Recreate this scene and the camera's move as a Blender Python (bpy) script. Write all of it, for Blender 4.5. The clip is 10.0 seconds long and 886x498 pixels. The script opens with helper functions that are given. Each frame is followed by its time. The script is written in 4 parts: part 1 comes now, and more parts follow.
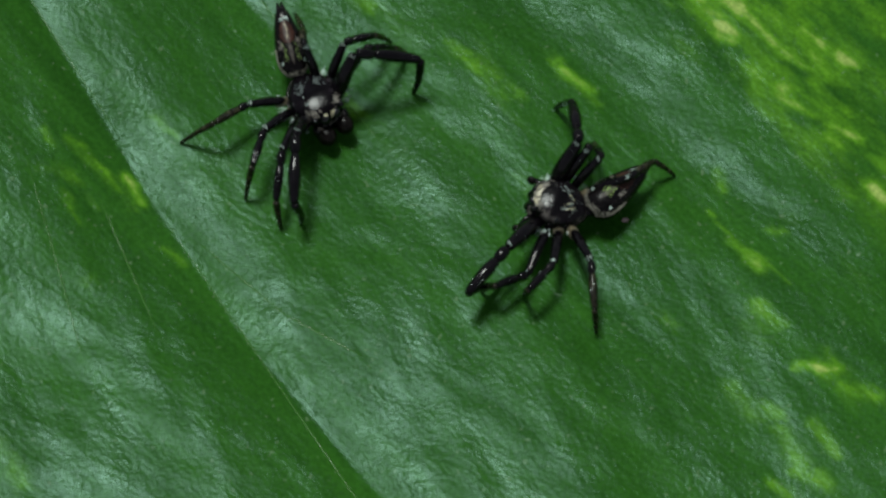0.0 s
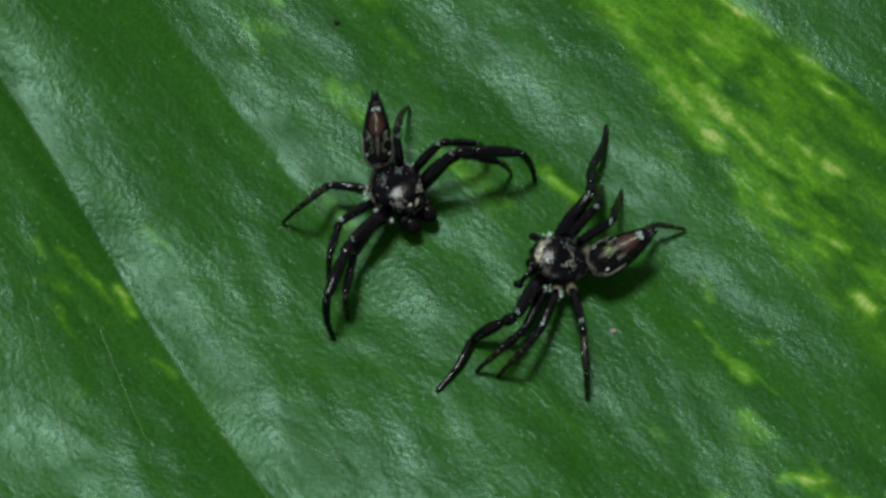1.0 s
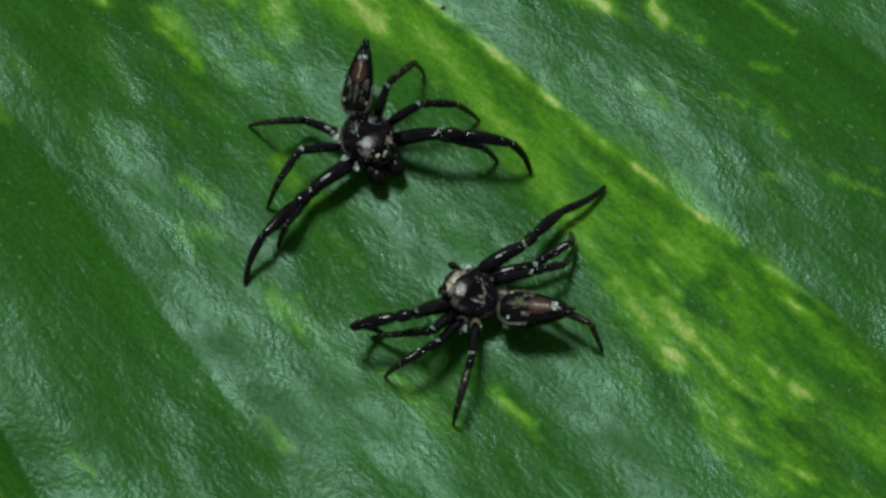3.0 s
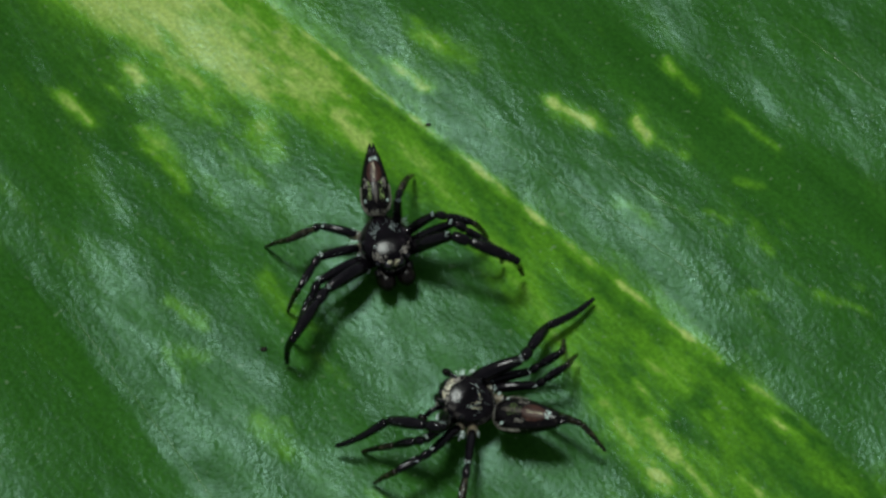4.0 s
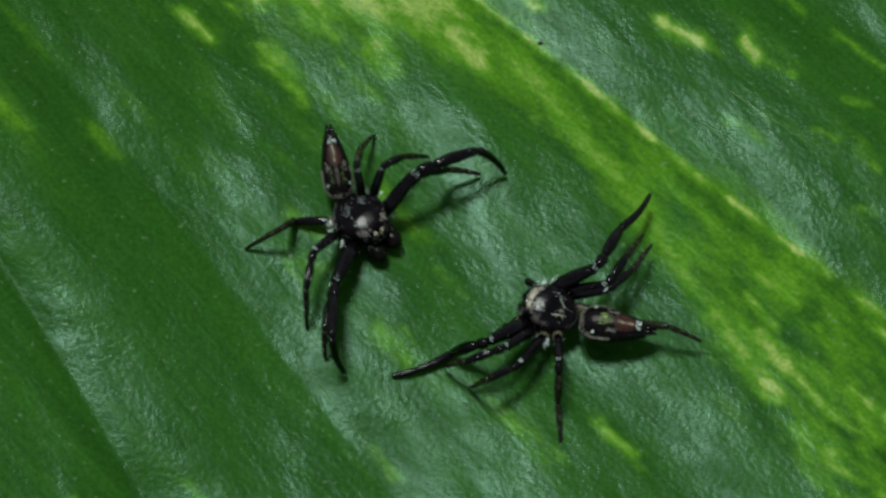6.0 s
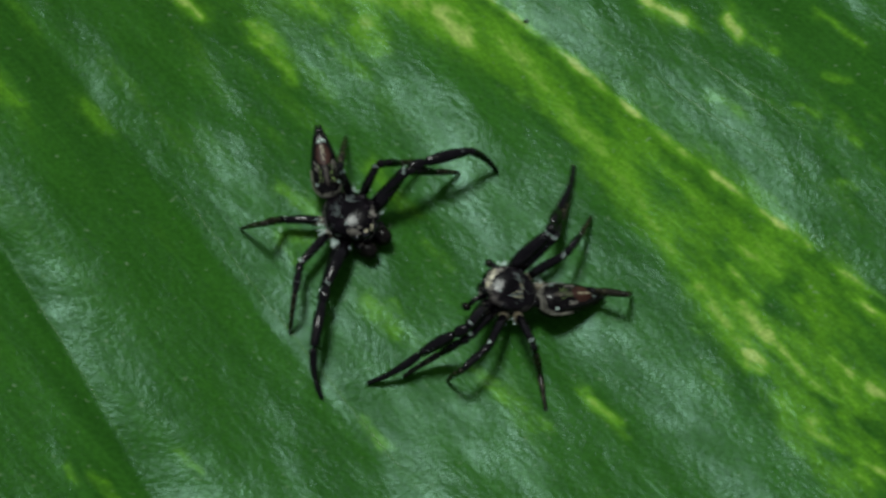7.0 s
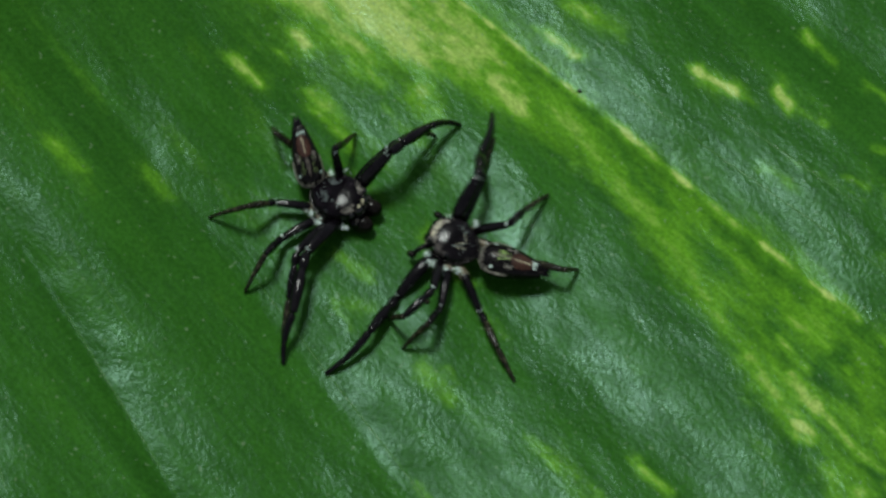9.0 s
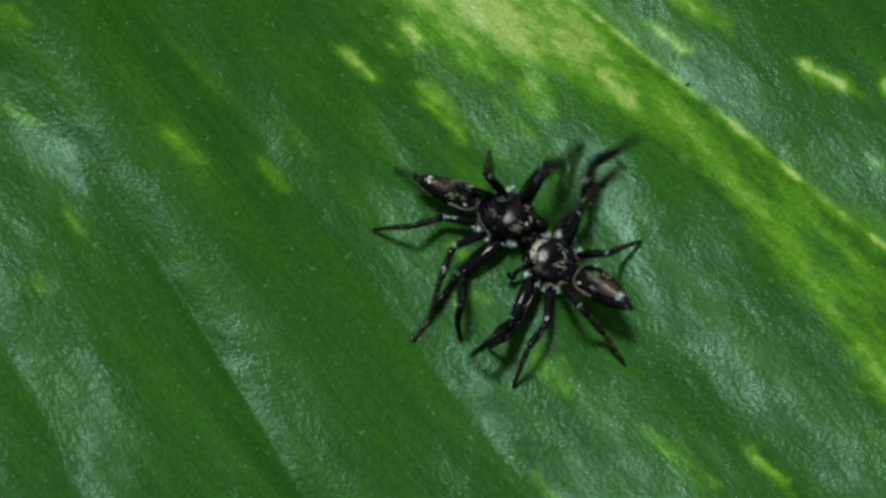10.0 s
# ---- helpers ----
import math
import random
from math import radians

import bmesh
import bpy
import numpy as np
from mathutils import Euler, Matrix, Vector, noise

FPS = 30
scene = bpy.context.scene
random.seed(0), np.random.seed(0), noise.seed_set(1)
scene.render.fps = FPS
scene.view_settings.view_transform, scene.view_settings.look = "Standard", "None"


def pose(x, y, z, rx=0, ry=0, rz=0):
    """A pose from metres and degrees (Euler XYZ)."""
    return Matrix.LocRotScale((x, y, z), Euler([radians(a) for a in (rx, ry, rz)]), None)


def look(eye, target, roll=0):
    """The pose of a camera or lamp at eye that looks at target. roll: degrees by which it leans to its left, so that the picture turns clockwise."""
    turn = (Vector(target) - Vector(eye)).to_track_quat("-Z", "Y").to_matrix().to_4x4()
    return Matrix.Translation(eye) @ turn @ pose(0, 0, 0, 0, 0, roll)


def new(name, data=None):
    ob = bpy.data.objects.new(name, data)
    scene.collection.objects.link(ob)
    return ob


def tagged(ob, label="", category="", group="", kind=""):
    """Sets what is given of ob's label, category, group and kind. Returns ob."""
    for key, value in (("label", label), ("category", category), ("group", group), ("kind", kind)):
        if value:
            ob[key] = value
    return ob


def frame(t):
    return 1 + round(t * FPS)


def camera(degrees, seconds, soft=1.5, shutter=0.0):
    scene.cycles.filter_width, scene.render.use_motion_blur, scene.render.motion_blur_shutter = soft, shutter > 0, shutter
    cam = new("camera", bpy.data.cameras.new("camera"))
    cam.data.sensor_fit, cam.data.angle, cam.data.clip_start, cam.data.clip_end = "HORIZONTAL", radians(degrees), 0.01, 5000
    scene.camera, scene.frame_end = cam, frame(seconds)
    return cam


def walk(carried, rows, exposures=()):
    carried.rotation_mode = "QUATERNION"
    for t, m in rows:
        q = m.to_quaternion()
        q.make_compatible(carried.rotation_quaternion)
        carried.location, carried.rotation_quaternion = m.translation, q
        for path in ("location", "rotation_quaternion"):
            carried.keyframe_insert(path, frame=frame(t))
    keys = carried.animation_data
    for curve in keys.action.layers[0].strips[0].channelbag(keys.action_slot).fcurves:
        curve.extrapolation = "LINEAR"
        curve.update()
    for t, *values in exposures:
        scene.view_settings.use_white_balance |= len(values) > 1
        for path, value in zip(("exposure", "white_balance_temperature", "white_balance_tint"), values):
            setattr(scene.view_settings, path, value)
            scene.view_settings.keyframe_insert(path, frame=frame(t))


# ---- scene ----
MM = 0.001

# ---- camera ----
cam = camera(22, 10.0, soft=3.0, shutter=0.5)
walk(cam, [
    (0, pose(-0.00071, -0.04467, 0.09131, 22.773, 0.397, -0.272)),
    (0.2, pose(-0.00069, -0.04463, 0.09183, 22.923, 0.451, -0.314)),
    (0.5, pose(-0.00068, -0.04340, 0.09278, 23.149, 0.532, -0.378)),
    (0.8, pose(-0.00052, -0.04241, 0.09314, 23.422, 0.545, -0.346)),
    (1, pose(0.00000, -0.04185, 0.09324, 23.603, 0.553, -0.325)),
    (1.5, pose(0.00029, -0.03907, 0.09104, 23.742, 0.406, 0.040)),
    (1.7, pose(0.00099, -0.03750, 0.09032, 23.765, 0.132, -0.018)),
    (1.8, pose(0.00146, -0.03685, 0.09001, 23.776, -0.005, -0.047)),
    (2, pose(0.00119, -0.03677, 0.08942, 23.798, -0.278, -0.106)),
    (2.2, pose(0.00113, -0.03639, 0.08964, 23.801, -0.389, -0.080)),
    (2.5, pose(0.00081, -0.03464, 0.09006, 23.806, -0.554, -0.040)),
    (2.7, pose(0.00078, -0.03182, 0.09061, 23.987, -0.472, -0.102)),
    (3, pose(0.00103, -0.03188, 0.09133, 24.260, -0.347, -0.194)),
    (3.2, pose(0.00038, -0.03065, 0.09234, 24.278, -0.206, -0.415)),
    (4.3, pose(0.00237, -0.02834, 0.09328, 25.150, -0.362, -0.545)),
    (4.5, pose(0.00286, -0.02887, 0.09235, 24.739, -0.334, -0.294)),
    (5, pose(0.00253, -0.02922, 0.09202, 24.226, 0.084, 0.116)),
    (5.3, pose(0.00153, -0.02930, 0.09280, 23.972, 0.085, 0.192)),
    (5.5, pose(-0.00027, -0.02987, 0.09332, 23.803, 0.086, 0.242)),
    (5.7, pose(-0.00157, -0.03021, 0.09393, 23.555, 0.060, 0.105)),
    (6.8, pose(-0.00379, -0.03214, 0.09562, 23.836, -0.028, -0.171)),
    (7, pose(-0.00272, -0.03260, 0.09552, 23.816, -0.173, -0.253)),
    (7.2, pose(-0.00219, -0.03255, 0.09601, 23.739, -0.338, -0.275)),
    (7.5, pose(-0.00297, -0.03296, 0.09672, 23.623, -0.585, -0.307)),
    (7.8, pose(-0.00404, -0.03314, 0.09721, 23.625, -0.431, -0.058)),
    (8, pose(-0.00425, -0.03287, 0.09755, 23.625, -0.329, 0.107)),
    (8.2, pose(-0.00419, -0.03160, 0.09779, 23.701, -0.299, 0.166)),
    (8.5, pose(-0.00417, -0.03099, 0.09803, 23.815, -0.255, 0.253)),
    (8.8, pose(-0.00505, -0.03066, 0.09805, 24.023, -0.083, 0.413)),
    (9, pose(-0.00431, -0.03102, 0.09807, 24.162, 0.032, 0.519)),
    (9.2, pose(-0.00433, -0.03156, 0.09821, 24.186, -0.047, 0.412)),
    (9.5, pose(-0.00604, -0.03247, 0.09836, 24.222, -0.166, 0.251)),
    (9.7, pose(-0.00768, -0.03186, 0.09854, 24.218, 0.074, 0.470)),
    (9.8, pose(-0.00873, -0.03170, 0.09862, 24.216, 0.194, 0.579)),
    (9.9, pose(-0.00905, -0.03188, 0.09867, 24.215, 0.315, 0.689)),
    (10, pose(-0.00870, -0.03191, 0.09876, 24.213, 0.435, 0.798)),
], exposures=[(0, 0.02), (3, 0.0), (5, -0.06), (7, 0.03), (8.5, 0.11), (10, 0.15)])

# ---- light ----
world = bpy.data.worlds.new("sky")
scene.world = world
world.use_nodes = True
sky = world.node_tree.nodes.new("ShaderNodeTexSky")
sky.sky_type, sky.sun_disc = "NISHITA", False
sky.sun_elevation, sky.sun_rotation = radians(71), radians(-26)
world.node_tree.nodes["Background"].inputs["Strength"].default_value = 0.060
haze = world.node_tree.nodes.new("ShaderNodeHueSaturation")
haze.inputs["Saturation"].default_value = 0.35
world.node_tree.links.new(sky.outputs[0], haze.inputs["Color"])
world.node_tree.links.new(haze.outputs[0], world.node_tree.nodes["Background"].inputs["Color"])
sun = new("sun", bpy.data.lights.new("sun", "SUN"))
sun.data.energy, sun.data.angle, sun.data.color = 2.6, radians(14), (0.92, 1.0, 0.93)
sun.matrix_world = look((-0.145, 0.30, 0.95), (0, 0, 0))
scene.view_settings.exposure = 0.0


# ---- materials ----
class Mat:
    """A principled material with short ways to add nodes."""

    def __init__(self, name, colour=(0.5, 0.5, 0.5), rough=0.5, spec=0.5, metal=0.0):
        self.m = bpy.data.materials.new(name)
        self.m.use_nodes = True
        self.t = self.m.node_tree
        self.b = self.t.nodes["Principled BSDF"]
        self.b.inputs["Base Color"].default_value = (*colour, 1)
        self.b.inputs["Roughness"].default_value = rough
        self.b.inputs["Specular IOR Level"].default_value = spec
        self.b.inputs["Metallic"].default_value = metal

    def node(self, kind, **sets):
        n = self.t.nodes.new(kind)
        for k, v in sets.items():
            n.inputs[k].default_value = v
        return n

    def join(self, a, b):
        self.t.links.new(a, b)

    def coords(self, stretch=(1, 1, 1), turn=0.0, kind="Object"):
        c, m = self.node("ShaderNodeTexCoord"), self.node("ShaderNodeMapping")
        m.inputs["Scale"].default_value = stretch
        m.inputs["Rotation"].default_value = (0, 0, turn)
        self.join(c.outputs[kind], m.inputs[0])
        return m.outputs[0]

    def noise(self, at, scale, detail=3.0, rough=0.55, distort=0.0):
        n = self.node("ShaderNodeTexNoise", Scale=scale, Detail=detail, Roughness=rough, Distortion=distort)
        self.join(at, n.inputs["Vector"])
        return n.outputs[0]

    def ramp(self, value, *stops):
        r = self.node("ShaderNodeValToRGB")
        e = r.color_ramp.elements
        while len(e) < len(stops):
            e.new(0.5)
        for s, (at, c) in zip(e, stops):
            s.position = at
            s.color = (*c, 1) if isinstance(c, tuple) else (c, c, c, 1)
        r.color_ramp.interpolation = "EASE"
        self.join(value, r.inputs[0])
        return r.outputs[0]

    def math(self, op, a, b=0.0):
        n = self.node("ShaderNodeMath")
        n.operation = op
        for i, v in enumerate((a, b)):
            if isinstance(v, (int, float)):
                n.inputs[i].default_value = v
            else:
                self.join(v, n.inputs[i])
        return n.outputs[0]

    def mix(self, fac, a, b, mode="MIX"):
        n = self.node("ShaderNodeMix")
        n.data_type, n.blend_type = "RGBA", mode
        for i, v in ((0, fac), (6, a), (7, b)):
            if isinstance(v, tuple):
                n.inputs[i].default_value = (*v, 1)
            elif isinstance(v, (int, float)):
                n.inputs[i].default_value = v
            else:
                self.join(v, n.inputs[i])
        return n.outputs[2]

    def bump(self, height, strength, distance):
        n = self.node("ShaderNodeBump", Strength=strength, Distance=distance)
        self.join(height, n.inputs["Height"])
        before = self.b.inputs["Normal"].links
        if before:
            self.join(before[0].from_socket, n.inputs["Normal"])
        self.join(n.outputs[0], self.b.inputs["Normal"])

    def set(self, name, value):
        self.join(value, self.b.inputs[name])


def leaf_material():
    m = Mat("leaf_blade", rough=0.30, spec=0.055)
    m.b.inputs["Specular Tint"].default_value = (0.62, 1.0, 0.89, 1)
    attr = m.node("ShaderNodeAttribute")
    attr.attribute_name = "variegation"
    pale = attr.outputs["Fac"]
    uv = m.node("ShaderNodeUVMap")
    flat = m.coords()

    def fan(a, b):
        n = m.node("ShaderNodeMapping")
        n.inputs["Scale"].default_value = (a, b, 1)
        m.join(uv.outputs[0], n.inputs[0])
        return n.outputs[0]

    # pigment: deep green, lime streaks, pale flecks
    green = m.ramp(m.noise(fan(0.10, 0.8), 0.8, 5.0), (0.30, (0.0158, 0.072, 0.0066)), (0.72, (0.0240, 0.100, 0.0092)))
    mottle = m.math("ADD", m.math("MULTIPLY", m.noise(fan(0.6, 1.1), 2.0, 5.0, 0.65), 0.35), m.math("MULTIPLY", m.noise(fan(1.7, 4.6), 1.0, 5.0, 0.75), 0.65))
    spread = m.math("ADD", 0.10, m.math("MULTIPLY", m.math("MINIMUM", m.math("MULTIPLY", pale, 3.0), 1.0), 0.62))
    level = m.math("ADD", pale, m.math("MULTIPLY", m.math("SUBTRACT", mottle, 0.5), spread))
    lime = m.ramp(level, (0.07, (0.0, 0.0, 0.0)), (0.68, (1.0, 1.0, 1.0)))
    chalk = m.ramp(level, (0.54, (0.0, 0.0, 0.0)), (1.25, (1.0, 1.0, 1.0)))
    base = m.mix(lime, green, (0.081, 0.232, 0.011))
    base = m.mix(chalk, base, (0.30, 0.41, 0.10))
    streaks = m.ramp(m.noise(fan(0.16, 5.5), 1.0, 4.0, 0.65), (0.30, (0.88, 0.90, 0.88)), (0.74, (1.12, 1.09, 1.12)))
    base = m.mix(1.0, base, streaks, "MULTIPLY")
    speck = m.ramp(m.noise(flat, 5200.0, 2.0, 0.6), (0.30, (0.82, 0.84, 0.81)), (0.70, (1.20, 1.17, 1.20)))
    base = m.mix(1.0, base, speck, "MULTIPLY")
    grit = m.ramp(m.noise(flat, 4200.0, 0.0), (0.77, 0.0), (0.83, 0.40))
    base = m.mix(grit, base, (0.16, 0.24, 0.13))
    m.set("Base Color", base)
    # waxy skin: pebbled cells, wrinkles along the veins
    wrinkle = m.noise(fan(0.75, 1.4), 1.7, 5.0, 0.62, 0.3)
    m.bump(wrinkle, 0.30, 0.00010)
    m.bump(m.noise(fan(3.4, 4.4), 1.0, 2.0, 0.5), 0.52, 0.00004)
    m.bump(m.noise(flat, 6500.0, 1.0, 0.5), 1.0, 0.000009)
    wax = m.noise(fan(0.25, 0.5), 1.0, 4.0, 0.6, 0.4)
    m.set("Roughness", m.ramp(wax, (0.3, 0.205), (0.75, 0.31)))
    m.set("Specular IOR Level", m.ramp(wax, (0.28, 0.142), (0.72, 0.052)))
    return m.m


def black_shell(name, colour=(0.012, 0.010, 0.011), rough=0.28, pale=(0.20, 0.17, 0.14), amount=0.0, scale=1800.0, relief=0.25, spec=0.45, lump=0.0):
    m = Mat(name, colour, rough, spec)
    at = m.coords()
    tone = m.ramp(m.noise(at, scale * 2.3, 3.0), (0.3, tuple(c * 0.6 for c in colour)), (0.75, tuple(c * 1.9 for c in colour)))
    if amount:
        mask = m.ramp(m.noise(at, scale, 4.0, 0.6), (0.62 - 0.3 * amount, 0.0), (0.74 - 0.3 * amount, 1.0))
        tone = m.mix(mask, tone, pale)
        m.set("Roughness", m.ramp(mask, (0.0, rough), (1.0, 0.6)))
    m.set("Base Color", tone)
    if lump:
        m.bump(m.noise(at, 2100.0, 2.0), lump, 0.00010)
    m.bump(m.noise(at, 14000.0, 3.0), relief, 0.00002)
    return m.m


LEAF = leaf_material()
SHELL = black_shell("carapace_shell", (0.0028, 0.0020, 0.0030), 0.17, (0.045, 0.036, 0.042), 0.02, 900.0, relief=0.22, spec=0.12, lump=0.24)
SHELL_PALE = black_shell("carapace_shell_greyed", (0.0042, 0.0034, 0.0043), 0.17, (0.085, 0.075, 0.07), 0.10, 900.0, relief=0.25, spec=0.15, lump=0.22)
LEG_BLACK = black_shell("leg_black", (0.0025, 0.002, 0.0028), 0.12, relief=0.15, spec=0.24, lump=0.24)
LEG_TAN = black_shell("leg_tan", (0.105, 0.088, 0.055), 0.4, (0.24, 0.22, 0.16), 0.3, 3000.0, spec=0.3)
LEG_BROWN = black_shell("leg_brown", (0.011, 0.010, 0.006), 0.22, (0.045, 0.041, 0.022), 0.20, 3000.0, spec=0.22)
ABDOMEN = black_shell("abdomen_black", (0.0035, 0.0028, 0.003), 0.22, (0.03, 0.025, 0.022), 0.10, 2500.0, spec=0.18)
RUST = black_shell("abdomen_rust", (0.031, 0.0115, 0.0075), 0.42, (0.066, 0.030, 0.018), 0.2, 4000.0, spec=0.25)
RUST_DARK = black_shell("abdomen_rust_dark", (0.030, 0.010, 0.006), 0.40, (0.06, 0.026, 0.016), 0.2, 4000.0, spec=0.25)
GREY_BROWN = black_shell("abdomen_grey_brown", (0.030, 0.025, 0.021), 0.45, (0.10, 0.085, 0.07), 0.3, 4000.0, spec=0.25)
# for the thorax scales and for the imitated glints on the legs
SILVER = Mat("silver_scale_and_glint", (0.30, 0.36, 0.34), 0.38, 0.5, 0.8).m
PALE_HAIR = black_shell("pale_hair", (0.20, 0.18, 0.155), 0.5, (0.26, 0.25, 0.215), 0.4, 4500.0, spec=0.3)
RIM_HAIR = black_shell("rim_hair", (0.105, 0.098, 0.080), 0.5, (0.23, 0.22, 0.18), 0.4, 4500.0, spec=0.25)
WHITE_HAIR = black_shell("white_hair", (0.30, 0.40, 0.355), 0.25, (0.72, 0.86, 0.78), 0.28, 5000.0, spec=0.8)
SATIN_HAIR = Mat("satin_hair", (0.52, 0.49, 0.38), 0.40, 0.5, 0.45).m
CREAM_HAIR = black_shell("cream_hair", (0.46, 0.42, 0.27), 0.4, (0.72, 0.68, 0.46), 0.4, 5000.0, spec=0.5)
PALP = black_shell("palp_brown_black", (0.0045, 0.0035, 0.003), 0.24, spec=0.16)
GOLD = Mat("gold_scale", (0.18, 0.26, 0.085), 0.42, 0.5, 0.85).m
DUST = black_shell("pale_dust", (0.30, 0.22, 0.21), 0.6, (0.42, 0.33, 0.31), 0.3, 6000.0)
EYE = Mat("eye_black", (0.004, 0.004, 0.005), 0.06, 0.6).m
VEIN = Mat("leaf_vein", (0.035, 0.125, 0.013), 0.22, 0.26).m

# ---- the leaf ----
FAN_X, FAN_Y = -78.0, 92.0
# heading of each vein; rise and reach of the blade to its left and to its right in mm; from where to where it runs; roundness of the fold
VEINS = ((-56.4, 0.80, 3.3, 0.26, 1.15, 92, 300, 0.08), (-51.85, 2.25, 11.0, 0.15, 2.0, 20, 117.0, 0.25), (-41.75, 1.2, 6.0, 0.36, 2.8, 20, 300, 0.30), (-36.2, 1.0, 5.0, 0.10, 1.6, 20, 300, 0.9),
         (-60.7, 0.40, 3.0, 0.30, 2.6, 96, 112, 0.3), (-47.2, 0.30, 3.4, 0.38, 3.4, 90, 300, 0.9), (-32.0, 0.30, 3.2, 0.30, 2.2, 20, 300, 0.8), (-50.2, 1.05, 9.0, 0.0, 3.0, 122, 300, 0.9))


def leaf_height(x, y):
    """Height of the blade in mm: soft corrugation with a groove along each vein."""
    dx, dy = x - FAN_X, y - FAN_Y
    r, a = np.hypot(dx, dy), np.degrees(np.arctan2(dy, dx))
    start = 102.0 + 9.5 / (1 + np.exp((a + 49.5) / 1.5)) / (1 + np.exp((-56.6 - a) / 0.8))
    z = 0.0020 * np.minimum(np.minimum(x + 4.0, 0) ** 2, 900.0) + 0.0046 * np.minimum(np.maximum(start - r, 0) ** 2, 900.0)
    z = z + 0.46 * np.log1p(np.exp(np.minimum((r - 106.0) / 6.0, 8.0))) + 0.22 * np.log1p(np.exp(np.minimum((r - 116.0) / 5.0, 8.0))) - 2.68 - 0.26 / (1 + np.exp((121.0 - r) / 3.0))
    side = np.clip((a + 49.0) / 7.0, 0, 1)
    z = z - 0.16 * np.log1p(np.exp(np.minimum((r - 122.0) / 3.0, 8.0))) * side * side * (3 - 2 * side)
    z = z - 1.4 * np.tanh((x + 4.0) / 60.0) + 3.6 * np.tanh((y - 5.0) / 60.0)
    for th, rise_l, reach_l, rise_r, reach_r, near, far, soft in VEINS:
        bend = 0.28 / (1 + np.exp((r - 110.5) / 3.0)) + 0.045 * np.clip(r - 124.0, 0, 12) if th == -56.4 else 0.35 / (1 + np.exp((r - 109.0) / 2.0)) if th == -47.2 else 0.0
        u = np.radians(a - th - bend) * r
        fade = 5.5 if th == -51.85 else 2.5
        run = 1 / (1 + np.exp((near - r) / 2.5)) / (1 + np.exp((r - far) / fade))
        v = np.sqrt(u * u + soft * soft) - soft
        swell = 1 / (1 + np.exp((118.0 - r) / 2.5)) if th == -56.4 else 0.0
        steep = 1 + 0.7 / (1 + np.exp((r - 109.0) / 2.5)) if th == -47.2 else 1.0
        z = z + run * np.where(u > 0, rise_r * (1 + 0.5 * swell) * (1 - np.exp(-v / (reach_r * (1 + 1.1 * swell)))), rise_l * steep * (1 - np.exp(-v / reach_l)))
    return z


def fan(x, y):
    dx, dy = x - FAN_X, y - FAN_Y
    return np.hypot(dx, dy), np.degrees(np.arctan2(dy, dx))


def pale_left_of_the_crease(streak):
    streak(84.8, -56.03, 85.9, -55.67, 0.21, 0.45)
    streak(88.8, -57.38, 89.9, -57.02, 0.21, 0.35)
    streak(94.7, -57.57, 95.7, -57.54, 0.16, 0.40)
    streak(97.1, -59.11, 97.5, -59.15, 0.30, 0.40)
    streak(111.3, -57.49, 111.9, -57.52, 0.15, 0.40)
    streak(112.3, -57.15, 113.6, -56.99, 0.22, 0.40)
    streak(112.6, -56.96, 114.5, -56.89, 0.17, 0.55)
    streak(112.9, -57.87, 113.8, -57.52, 0.30, 0.42)
    streak(114.1, -57.91, 115.7, -57.95, 0.18, 0.40)
    streak(114.5, -57.49, 115.4, -57.48, 0.13, 0.35)
    streak(114.5, -56.89, 116.2, -56.85, 0.15, 0.45)
    streak(114.5, -56.62, 115.8, -56.61, 0.18, 0.75)
    streak(118.0, -58.43, 118.3, -58.44, 0.25, 0.35)
    streak(118.5, -56.63, 119.3, -56.59, 0.18, 0.50)
    streak(122.9, -61.41, 125.1, -61.36, 0.29, 0.45)


